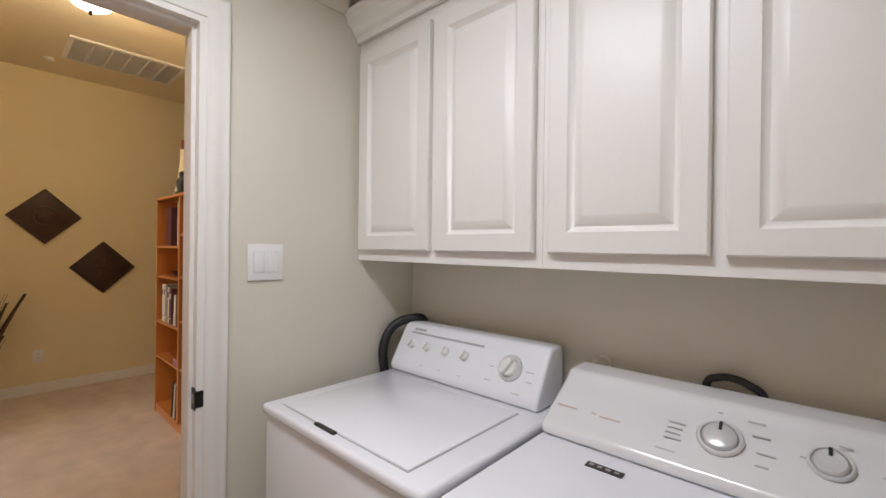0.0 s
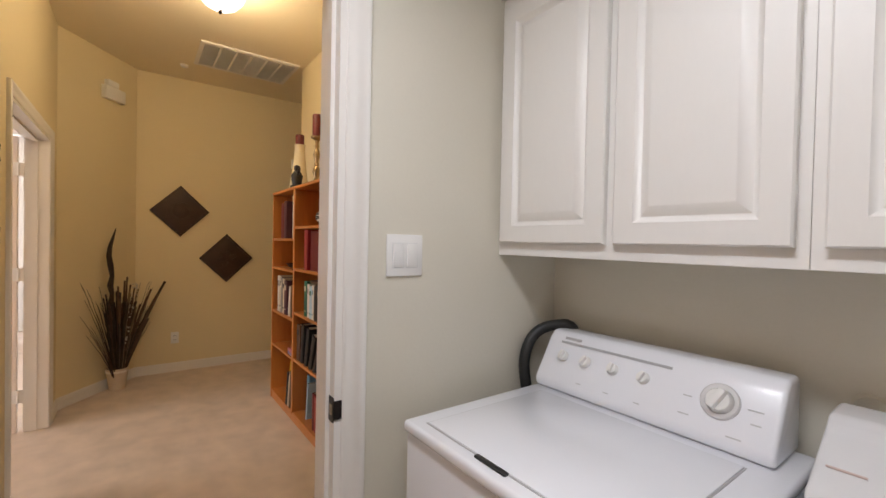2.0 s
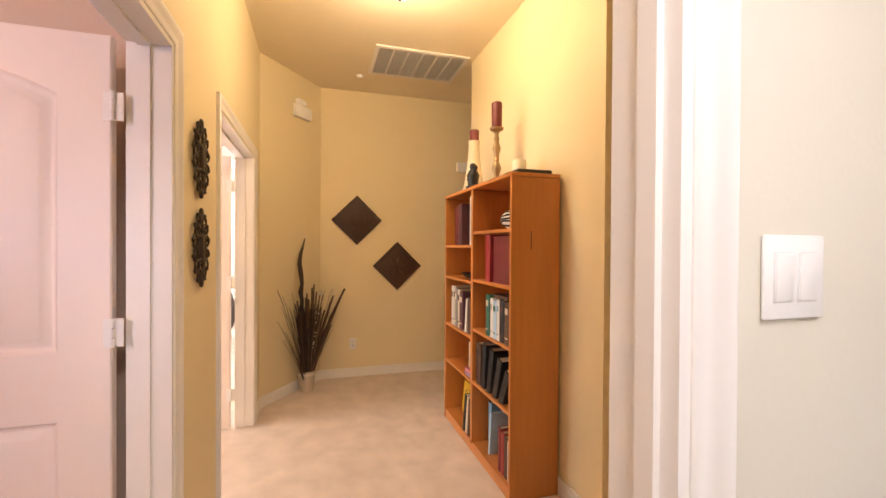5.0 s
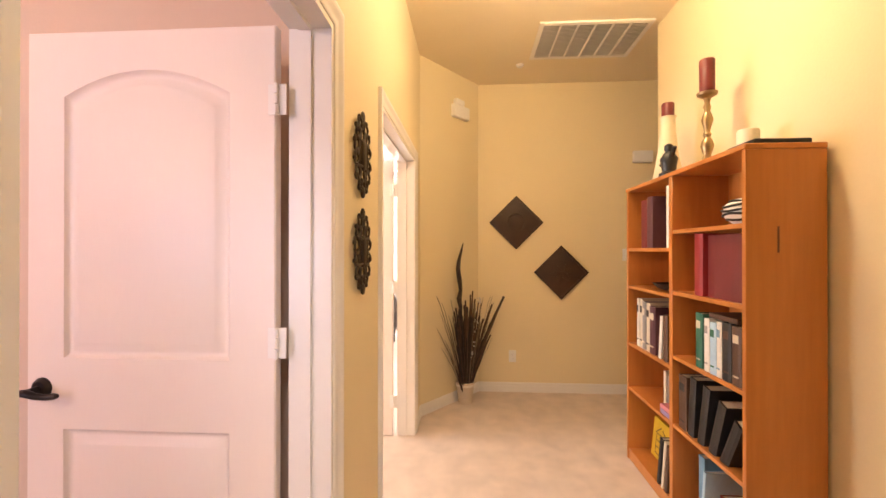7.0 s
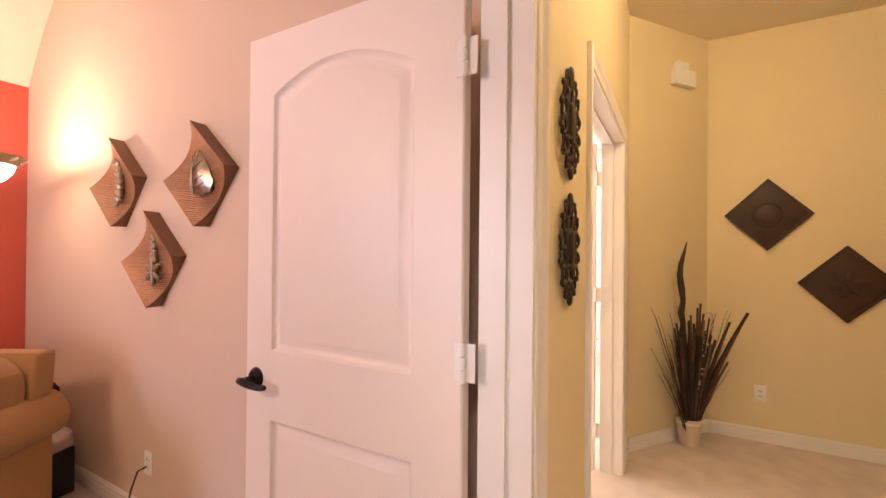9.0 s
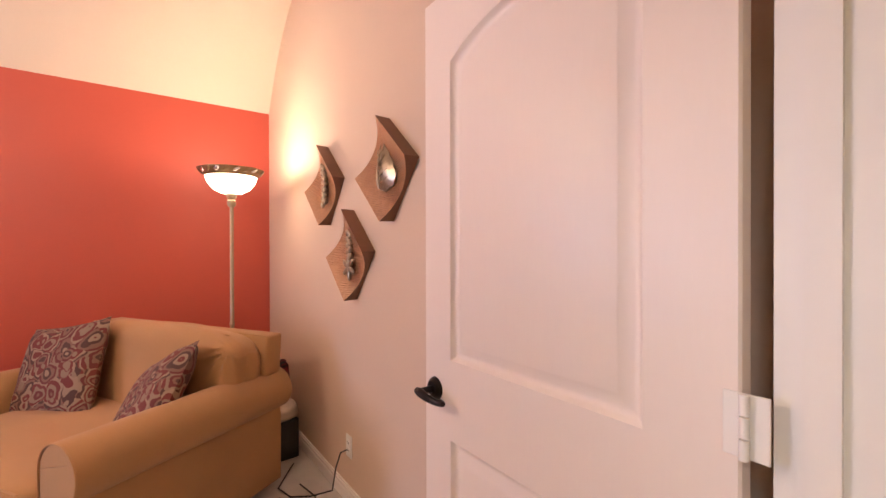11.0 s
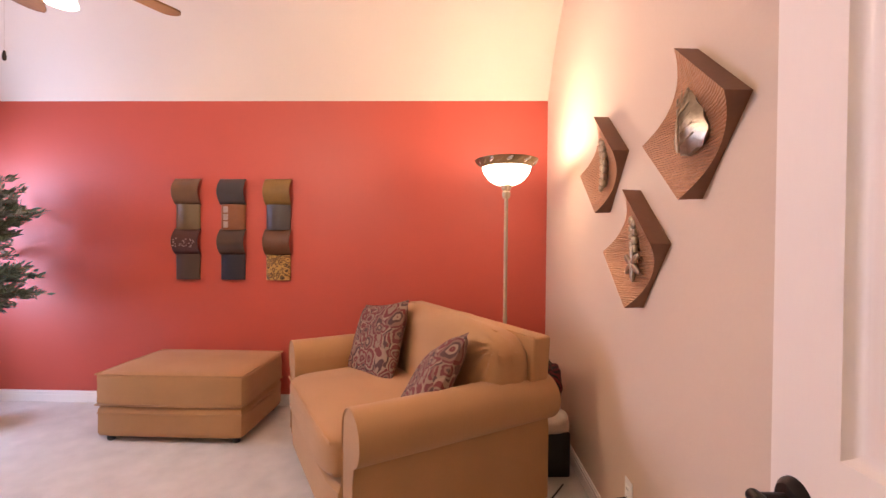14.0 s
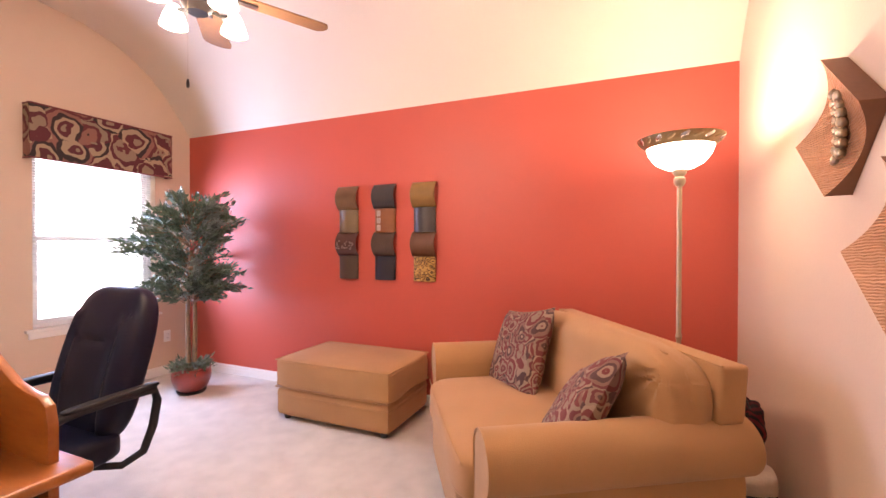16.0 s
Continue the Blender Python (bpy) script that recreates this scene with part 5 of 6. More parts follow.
# ---- wall art ----
def copper_art(y, z, ornament, label):
    """A square hung on one corner with a curved hammered face and a raised ornament; local x is away from the wall."""
    p = thing("wall_sculpture", pose(-5.1695, y, z, 4.5), label, "wall art", "copper wall sculptures")
    n, hy, hz = 20, 0.222, 0.230
    def h(u, v):
        return 0.020 + 0.052 * (u + v) ** 2
    bm = bmesh.new()
    top, low = {}, {}
    for i in range(n + 1):
        for j in range(n + 1):
            s, t = 2 * i / n - 1, 2 * j / n - 1
            u, v = (s - t) / 2, (s + t) / 2
            ripple = 0.0009 * math.sin(26 * (u * 1.2 + 0.5 * math.sin(3 * v))) if 0 < i < n and 0 < j < n else 0
            top[i, j] = bm.verts.new((h(u, v) + ripple, u * hy, v * hz))
    for i in range(n):
        for j in range(n):
            bm.faces.new((top[i, j], top[i + 1, j], top[i + 1, j + 1], top[i, j + 1]))
    bmesh.ops.recalc_face_normals(bm, faces=bm.faces[:])
    if bm.faces[0].normal.x < 0:
        bmesh.ops.reverse_faces(bm, faces=bm.faces[:])
    part("face", bm, COPPER, p, "hammered copper face")
    sb = bmesh.new()
    ring = [(i, 0) for i in range(n)] + [(n, j) for j in range(n)] + [(n - i, n) for i in range(n)] + [(0, n - j) for j in range(n)]
    f, b = [], []
    for i, j in ring:
        s, t = 2 * i / n - 1, 2 * j / n - 1
        u, v = (s - t) / 2, (s + t) / 2
        f.append(sb.verts.new((h(u, v), u * hy, v * hz)))
        b.append(sb.verts.new((0, u * hy * 0.99, v * hz * 0.99)))
    m = len(ring)
    for i in range(m):
        sb.faces.new((f[i], f[(i + 1) % m], b[(i + 1) % m], b[i]))
    sb.faces.new(b)
    bmesh.ops.recalc_face_normals(sb, faces=sb.faces[:])
    part("edge", sb, COPPER_EDGE, p, "dark copper edge", smooth=False)
    ox = h(0, 0)
    if ornament == "leaf":
        lf = bmesh.new()
        k = 16
        rows = []
        for i in range(k + 1):
            s = i / k
            half = 0.078 * math.sin(math.pi * s ** 0.58) ** 0.75 * (1.15 - 0.3 * s) + 0.001
            rows.append([lf.verts.new((ox + 0.012 + 0.030 * (1 - (q / 3) ** 2) * math.sin(math.pi * min(1, s + 0.04)) + 0.004 * math.cos(q * 3.1 + s * 22), half * q / 3, -0.10 + 0.205 * s)) for q in range(-3, 4)])
        for a, b2 in zip(rows, rows[1:]):
            for q in range(6):
                lf.faces.new((a[q], a[q + 1], b2[q + 1], b2[q]))
        bmesh.ops.recalc_face_normals(lf, faces=lf.faces[:])
        bmesh.ops.solidify(lf, geom=lf.faces[:], thickness=0.012)
        leaf = part("leaf", lf, PEWTER, p, "pewter and gold leaf")
        part("midrib", tube([(ox + 0.046, 0, -0.09), (ox + 0.05, 0.003, 0.0), (ox + 0.03, 0, 0.10)], [0.005, 0.004, 0.002], 6), PEWTER, leaf)
        for q in range(5):
            for sg in (-1, 1):
                part("vein", tube([(ox + 0.047, 0, -0.07 + 0.03 * q), (ox + 0.030, sg * 0.048 * (1 - q * 0.12), -0.045 + 0.032 * q)], 0.0028, 5), PEWTER, leaf)
    elif ornament == "pods":
        for q in range(15):
            f2 = q / 14
            part("pod", soft(0.03, 0.035, 0.038, 2.3, 3, m=pose(ox + 0.014, (0.012 if q % 2 else -0.012) + 0.02 * math.sin(f2 * 3.1), -0.11 + 0.22 * f2, 20 * (q % 3), 0, 0)), PEWTER, p)
    else:
        for q in range(9):
            f2 = q / 8
            part("bud", soft(0.026, 0.030, 0.034, 2.3, 3, m=pose(ox + 0.012, (0.014 if q % 2 else -0.010), -0.02 + 0.13 * f2)), PEWTER, p)
        for q in range(6):
            a = q * math.pi / 3
            part("petal", soft(0.018, 0.028, 0.070, 2.2, 3, m=Matrix.Translation((ox + 0.016, 0.0, -0.062)) @ Matrix.Rotation(a, 4, "X") @ pose(0.004, 0, 0.035)), PEWTER, p)


copper_art(-2.280, 1.682, "leaf", "diamond-shaped hammered copper wall sculpture with a pewter leaf")
copper_art(-3.003, 1.697, "pods", "diamond-shaped copper wall sculpture with a row of pewter pods")
copper_art(-2.653, 1.307, "flower", "diamond-shaped copper wall sculpture with a pewter flower")

TILE_COLORS = {"maroon": (0.085, 0.030, 0.022), "olive": (0.15, 0.095, 0.040), "slate": (0.050, 0.040, 0.036), "navy": (0.018, 0.017, 0.026), "bronze": (0.13, 0.055, 0.026), "umber": (0.075, 0.042, 0.026), "copper": (0.24, 0.080, 0.022), "gold": (0.26, 0.145, 0.035), "tan": (0.16, 0.080, 0.034)}
LEOPARD = pattern("leopard_tile", [(0.50, 0.30, 0.08), (0.06, 0.030, 0.014), (0.40, 0.22, 0.05), (0.05, 0.025, 0.012), (0.46, 0.27, 0.06)], 26, 0.4)
FLECK = mat("pale_fleck", (0.42, 0.34, 0.30), 0.4, 0.1, 40, 0.1, 120)


def tile_strip(x, names, label):
    """A hanging strip of four curved tiles: by turns one that rolls forward and one bowed from side to side."""
    p = thing("wall_strip", pose(x, RED_Y + 0.0005, 1.020), label, "wall art", "strips of curved tiles")
    for k, nm in enumerate(names):
        m = LEOPARD if nm == "leopard" else cover("tile_" + nm, TILE_COLORS[nm], 0.36)
        zb, n = 0.2 * k - 0.004, 14
        if k % 2:
            front = [(0.016 + 0.056 * math.sin(math.pi * i / n) ** 0.85, zb + 0.208 * i / n) for i in range(n + 1)]
            bm = prism(front + [(y - 0.009, z) for y, z in reversed(front)], -0.107, 0.107, "x", 0.0025, 1)
        else:
            front = [(-0.098 + 0.196 * i / n, 0.014 + 0.034 * math.sin(math.pi * i / n) ** 0.8) for i in range(n + 1)]
            bm = prism(front + [(a, y - 0.009) for a, y in reversed(front)], zb, zb + 0.202, "z", 0.0025, 1)
        t = part("tile", bm, m, p, nm + " curved tile")
        if nm == "copper":
            for i in range(3):
                part("inlay", boxed((0.024, 0.038, zb + 0.016 + 0.060 * i), (0.064, 0.0475, zb + 0.066 + 0.060 * i), 0.003, 1), FLECK, t, "pale square inlay")
        if nm == "maroon":
            for i in range(26):
                a, f = random.uniform(-0.092, 0.092), random.uniform(0.30, 0.62)
                part("fleck", boxed((a - 0.006, -0.002, -0.0035), (a + 0.006, 0.002, 0.0035), m=pose(0, 0.0165 + 0.056 * math.sin(math.pi * f) ** 0.85, zb + 0.208 * f, 0, random.uniform(-9, 9), 0)), FLECK, t, smooth=False)
    part("hanger", boxed((-0.05, 0, 0.02), (0.05, 0.010, 0.80)), GAP, p, smooth=False)


random.seed(8)
tile_strip(-2.300, ("umber", "maroon", "olive", "tan"), "vertical strip of curved brown wall tiles, one flecked with pale marks")
tile_strip(-2.668, ("navy", "umber", "copper", "slate"), "vertical strip of curved dark wall tiles with a copper one")
tile_strip(-3.035, ("leopard", "bronze", "slate", "gold"), "vertical strip of curved tiles with a leopard-spotted one")

# ---- window, blinds, valance ----
win = tagged(new("window_1"), "white vinyl double-hung window with lowered blinds", "window", kind="structure")
XW = WINDOW_X + 0.07
def frame_rect(y0, y1, z0, z1, w, x0, x1):
    bm = bmesh.new()
    for lo, hi in (((x0, y0, z0), (x1, y1, z0 + w)), ((x0, y0, z1 - w), (x1, y1, z1)), ((x0, y0, z0 + w), (x1, y0 + w, z1 - w)), ((x0, y1 - w, z0 + w), (x1, y1, z1 - w))):
        box(bm, lo, hi)
    return bm
part("window_frame", frame_rect(WY0, WY1, WZ0, WZ1, 0.03, XW, XW + 0.06), VINYL, win, smooth=False)
MID = 1.36
part("sash", frame_rect(WY0 + 0.03, WY1 - 0.03, WZ0 + 0.03, MID + 0.02, 0.035, XW + 0.01, XW + 0.03), VINYL, win, smooth=False)
part("sash", frame_rect(WY0 + 0.03, WY1 - 0.03, MID - 0.02, WZ1 - 0.03, 0.035, XW + 0.032, XW + 0.052), VINYL, win, smooth=False)
glass = bpy.data.materials.new("window_glass")
glass.use_nodes = True
_b = glass.node_tree.nodes["Principled BSDF"]
_b.inputs["Transmission Weight"].default_value, _b.inputs["Roughness"].default_value, _b.inputs["IOR"].default_value = 1.0, 0.0, 1.1
for z0, z1, x in ((WZ0 + 0.06, MID, XW + 0.018), (MID, WZ1 - 0.06, XW + 0.04)):
    part("pane", boxed((x, WY0 + 0.06, z0), (x + 0.004, WY1 - 0.06, z1)), glass, win, smooth=False).visible_shadow = False
part("window_sill", boxed((WINDOW_X - 0.035, WY0 - 0.05, WZ0 - 0.022), (WINDOW_X + 0.07, WY1 + 0.05, WZ0 + 0.002), 0.004, 2), TRIM, win, "white painted sill", smooth=False)
part("sill_apron", boxed((WINDOW_X - 0.013, WY0 - 0.03, WZ0 - 0.075), (WINDOW_X + 0.002, WY1 + 0.03, WZ0 - 0.022), 0.003, 1), TRIM, win, smooth=False)
bl = thing("window_blind", pose(WINDOW_X + 0.035, 0, 0), "white horizontal blind lowered over the window", "blind")
part("head_rail", boxed((-0.02, WY0 + 0.012, WZ1 - 0.045), (0.02, WY1 - 0.012, WZ1 - 0.002)), VINYL, bl, smooth=False)
part("bottom_rail", boxed((-0.014, WY0 + 0.012, WZ0 + 0.012), (0.014, WY1 - 0.012, WZ0 + 0.03)), VINYL, bl, smooth=False)
s0 = part("slat", boxed((-0.0125, WY0 + 0.012, -0.0006), (0.0125, WY1 - 0.012, 0.0006)), SLAT, bl, smooth=False)
nsl = 62
s0.matrix_basis = pose(0, 0, WZ0 + 0.045, 0, 12, 0)
for i in range(1, nsl):
    o = s0.copy()
    scene.collection.objects.link(o)
    o.matrix_basis = pose(0, 0, WZ0 + 0.045 + i * (WZ1 - WZ0 - 0.1) / nsl, 0, 12, 0)
for y in (WY0 + 0.18, WY1 - 0.18):
    part("ladder_cord", tube([(0, y, WZ0 + 0.03), (0, y, WZ1 - 0.04)], 0.0016, 6), SLAT, bl)
DAY = mat("daylight_haze", (0.9, 0.9, 0.95), 0.9, 0.01, emit=((0.93, 0.94, 1.0), 2.2))
structure("backdrop_office", boxed((0.9, -6.5, -0.2), (0.95, -0.5, 3.6)), DAY, "bright overexposed daylight outside the office window", "backdrop")
structure("backdrop_bedroom", boxed((-12.4, -6.0, -0.2), (-12.35, 0.5, 3.6)), DAY, "bright overexposed daylight outside the bedroom window", "backdrop")
va = thing("window_valance", pose(WINDOW_X - 0.001, -3.525, 1.975), "box valance in maroon and tan patterned fabric", "valance")
vb = bmesh.new()
for lo, hi in (((-0.10, -0.55, 0), (-0.085, 0.55, 0.425)), ((-0.085, -0.55, 0), (0, -0.535, 0.425)), ((-0.085, 0.535, 0), (0, 0.55, 0.425)), ((-0.085, -0.535, 0.412), (0, 0.535, 0.425))):
    box(vb, lo, hi)
part("fabric_box", vb, PATTERN_VALANCE, va, smooth=False)
for z in (0.004, 0.421):
    part("welt", tube([(-0.004, -0.551, z), (-0.101, -0.551, z), (-0.101, 0.551, z), (-0.004, 0.551, z)], 0.006, 6), cover("maroon", COVERS["maroon"]), va)

# ---- ceiling fan ----
fan = thing("ceiling_fan", pose(-2.898, -2.442, 2.36), "ceiling fan with walnut blades and lit glass shades", "ceiling fan")
part("downrod", tube([(0, 0, 0.12), (0, 0, 0.82)], 0.014, 12), BRONZE, fan)
part("canopy", lathe([(0, 0.80), (0.03, 0.80), (0.065, 0.84), (0.07, 0.87), (0, 0.87)], 24), BRONZE, fan)
part("motor", lathe([(0, -0.05), (0.07, -0.05), (0.11, -0.02), (0.125, 0.03), (0.11, 0.08), (0.06, 0.12), (0, 0.12)], 32), BRONZE, fan)
for k in range(5):
    a = radians(-47.2 + 72 * k)
    pts = [(0.16, -0.046), (0.20, -0.056), (0.50, -0.066), (0.525, -0.060), (0.542, -0.03), (0.546, 0.0), (0.542, 0.03), (0.525, 0.060), (0.50, 0.066), (0.20, 0.056), (0.16, 0.046)]
    bl2 = part("blade", prism(pts, -0.004, 0.004, "z"), FAN_WOOD, fan, "walnut fan blade", smooth=False)
    bl2.matrix_basis = Matrix.Rotation(a, 4, "Z") @ pose(0, 0, 0.0, 11, 0, 0)
    br = part("blade_bracket", boxed((0.09, -0.022, -0.012), (0.23, 0.022, -0.004), 0.003, 1), BRONZE, fan)
    br.matrix_basis = Matrix.Rotation(a, 4, "Z") @ pose(0, 0, 0.0, 11, 0, 0)
part("light_kit", lathe([(0, -0.11), (0.04, -0.11), (0.06, -0.08), (0.05, -0.05), (0, -0.05)], 24), BRONZE, fan)
for x, y in ((0.164, -0.014), (-0.014, -0.164), (-0.164, 0.014), (0.014, 0.164)):
    sh = part("glass_shade", lathe([(0.02, -0.035), (0.03, -0.05), (0.045, -0.08), (0.062, -0.13), (0.058, -0.13), (0.040, -0.08), (0.022, -0.045)], 24), GLASS_LIT, fan, "lit frosted glass shade")
    sh.location = (x, y, 0.0)
    sh.scale = (0.88, 0.88, 0.95)
    sh.visible_shadow = False
    part("shade_arm", tube([(0, 0, -0.08), (x * 0.6, y * 0.6, -0.075), (x, y, -0.05)], 0.008, 8), BRONZE, fan)
ch = part("pull_chain", tube([(-0.04, 0.05, -0.09), (-0.082, 0.102, -0.12), (-0.082, 0.102, -0.43)], 0.0004, 5), BRASS, fan)
part("chain_fob", lathe([(0, -0.482), (0.005, -0.478), (0.006, -0.466), (0.003, -0.448), (0, -0.448)], 12), BRONZE, fan).location = (-0.082, 0.102, 0.02)


# ---- tree ----
random.seed(21)
tr = thing("potted_tree", pose(-0.985, -3.815, 0.003), "artificial olive tree with grey-green leaves in a glazed red pot", "tree")
part("saucer", lathe([(0, 0), (0.11, 0), (0.12, 0.02), (0.10, 0.022), (0, 0.022)], 28), BRONZE, tr)
part("pot", lathe([(0, 0.022), (0.095, 0.022), (0.13, 0.055), (0.154, 0.12), (0.158, 0.175), (0.149, 0.205), (0.158, 0.215), (0.154, 0.225), (0.14, 0.223), (0.143, 0.185), (0, 0.175)], 36), POT_RED, tr, "glazed dark red pot")
for a0 in (0.0, math.pi):
    part("trunk", tube([(0.028 * math.cos(a0 + 2.4 * i / 12), 0.028 * math.sin(a0 + 2.4 * i / 12), 0.18 + 0.09 * i) for i in range(13)], [0.022 - 0.0009 * i for i in range(13)], 8), BARK, tr)


def leaf_mesh(count, place, size, mat_count=2):
    """Many narrow folded leaves in one mesh; place(i) gives a point and a direction."""
    verts, faces, mats = [], [], []
    for i in range(count):
        p, d = place(i)
        d = (d + Vector((random.gauss(0, 0.45), random.gauss(0, 0.45), random.gauss(0, 0.45)))).normalized()
        side = d.cross(Vector((random.gauss(0, 1), random.gauss(0, 1), random.gauss(0, 1)))).normalized()
        up = d.cross(side)
        l, w = size * random.uniform(0.7, 1.25), size * random.uniform(0.13, 0.19)
        k = len(verts)
        verts += [p, p + d * l * 0.45 + side * w + up * w * 0.5, p + d * l, p + d * l * 0.45 - side * w + up * w * 0.5, p + d * l * 0.5]
        faces += [(k, k + 1, k + 4), (k + 1, k + 2, k + 4), (k, k + 4, k + 3), (k + 4, k + 2, k + 3)]
        mats += [i % 5 == 0] * 4
    me = bpy.data.meshes.new("crown")
    me.from_pydata([tuple(v) for v in verts], [], faces)
    for m in (LEAF, LEAF_PALE):
        me.materials.append(m)
    me.polygons.foreach_set("material_index", [int(b) for b in mats])
    return me


twigs = []
for i in range(150):
    z = random.uniform(0.82, 1.74)
    az = i * 2.39996 + random.uniform(-0.3, 0.3)
    f = (z - 0.82) / 0.92
    reach = (0.50 * (math.sin(math.pi * (0.22 + 0.70 * f))) ** 0.8) * random.uniform(0.5, 1.12)
    start = Vector((0.02 * math.cos(az), 0.02 * math.sin(az), z * 0.92))
    end = Vector((reach * math.cos(az), reach * math.sin(az), z + random.uniform(-0.05, 0.14)))
    mid = (start + end) / 2 + Vector((0, 0, 0.06))
    part("limb", tube([start, mid, end], [0.005, 0.0035, 0.0015], 5), BARK, tr)
    twigs.append((start, mid, end))


def on_twig(i):
    s, m, e = twigs[i % len(twigs)]
    f = random.uniform(0.25, 1.0)
    p = (1 - f) ** 2 * s + 2 * f * (1 - f) * m + f * f * e
    return p + Vector((random.gauss(0, 0.012), random.gauss(0, 0.012), random.gauss(0, 0.012))), (e - s).normalized() + Vector((0, 0, 0.1))


cr = new("crown", leaf_mesh(11000, on_twig, 0.058))
cr.parent = tr
cr["label"] = "narrow grey-green leaves"
under = new("underplanting", leaf_mesh(420, lambda i: (Vector((0.155 * math.cos(i * 2.4) * random.uniform(0.2, 1.1), 0.155 * math.sin(i * 2.4) * random.uniform(0.2, 1.1), random.uniform(0.20, 0.27))), Vector((math.cos(i * 2.4), math.sin(i * 2.4), 0.5))), 0.055))
under.parent = tr
under["label"] = "green leaves spilling over the pot's rim"

# ---- office chair and desk ----
CHAIR_ARM = mat("black_arm_plastic", (0.005, 0.005, 0.008), 0.6, 0.05, 8, 0.1, 200)
oc = thing("office_chair", pose(-2.283, -2.175, 0.003, 0, 0, 181), "navy-black leather office chair with black loop arms", "office chair")
for k in range(5):
    a = 2 * math.pi * k / 5 + 0.3
    lg = part("base_leg", tube([(0, 0, 0.10), (0.16 * math.cos(a), 0.16 * math.sin(a), 0.09), (0.29 * math.cos(a), 0.29 * math.sin(a), 0.07)], [0.024, 0.02, 0.015], 8), BLACK, oc)
    part("castor", lathe([(0, -0.02), (0.026, -0.02), (0.028, 0), (0.026, 0.02), (0, 0.02)], 14, m=pose(0.29 * math.cos(a), 0.29 * math.sin(a), 0.028, 90, 0, math.degrees(a))), BLACK, lg)
part("gas_post", tube([(0, 0, 0.08), (0, 0, 0.38)], 0.026, 14), BLACK, oc)
part("seat", soft(0.50, 0.50, 0.12, 5, 9, m=pose(0, -0.02, 0.44), crown=0.015), LEATHER, oc)
bk2 = soft(0.50, 0.13, 0.68, 4.2, 30)
for v in bk2.verts:
    zf = v.co.z / 0.33
    v.co.x *= 1.0 - 0.10 * max(0, zf) ** 2
    if v.co.y < 0:
        roll = math.exp(-((abs(v.co.x) - 0.185) / 0.035) ** 2)
        seam = math.exp(-((zf - 0.22 - 0.25 * (v.co.x / 0.25) ** 2) / 0.045) ** 2) * (abs(v.co.x) < 0.16) + 0.8 * math.exp(-((abs(v.co.x) - 0.145) / 0.012) ** 2) * (zf < 0.25)
        v.co.y -= 0.026 * math.cos(zf * 2.0) * (1 - (v.co.x / 0.25) ** 2) + 0.014 * roll * (zf < 0.6) - 0.014 * seam
bmesh.ops.transform(bk2, matrix=pose(0, 0.265, 0.775, -16), verts=bk2.verts[:])
part("backrest", bk2, LEATHER, oc)
for s in (-1, 1):
    loop = [(s * 0.19, 0.10, 0.385), (s * 0.275, 0.17, 0.375), (s * 0.295, 0.245, 0.405), (s * 0.297, 0.285, 0.50), (s * 0.297, 0.305, 0.61), (s * 0.297, 0.29, 0.662), (s * 0.296, 0.15, 0.668), (s * 0.296, 0.0, 0.664), (s * 0.295, -0.14, 0.640), (s * 0.29, -0.22, 0.58), (s * 0.28, -0.2, 0.46), (s * 0.24, -0.14, 0.385), (s * 0.18, -0.10, 0.375)]
    arm = part("arm", tube(loop, [0.014, 0.015, 0.017, 0.018, 0.018, 0.019, 0.019, 0.019, 0.018, 0.017, 0.016, 0.015, 0.014], 10), CHAIR_ARM, oc, "black plastic loop arm")
    part("arm_pad", soft(0.050, 0.36, 0.022, 4, 7, m=pose(s * 0.297, 0.13, 0.680, 1.5)), CHAIR_ARM, arm)

dk = thing("desk", pose(-3.20, -1.83, 0.003), "golden oak writing desk with a scrolled raised side", "desk")
side = [(0, 0.0), (0, 0.86), (0.012, 0.905), (0.045, 0.925), (0.10, 0.930), (0.16, 0.945), (0.22, 0.975), (0.30, 1.015), (0.40, 1.06), (0.52, 1.10), (0.60, 1.11), (0.60, 0)]
part("scrolled_side", prism([(x, z) for x, z in side], -0.012, 0.012, "y", 0.004, 2), OAK, dk)
part("scrolled_side", prism([(x, z) for x, z in side], 0.70, 0.724, "y", 0.004, 2), OAK, dk)
part("desktop", boxed((-0.075, -0.05, 0.735), (0.60, 0.76, 0.765), 0.010, 3), OAK, dk)
part("hutch_shelf", boxed((0.25, 0.012, 0.93), (0.60, 0.70, 0.95), 0.003, 1), OAK, dk)
part("back_panel", boxed((0.585, 0.012, 0.10), (0.60, 0.70, 1.08)), OAK, dk)
part("inset_panel", prism([(0.10, 0.80), (0.10, 0.87), (0.16, 0.885), (0.24, 0.91), (0.32, 0.95), (0.32, 0.80)], -0.018, -0.010, "y", 0.002, 1), OAK, dk)
part("drawer", boxed((-0.008, 0.04, 0.60), (0.02, 0.67, 0.72), 0.006, 2), OAK, dk)

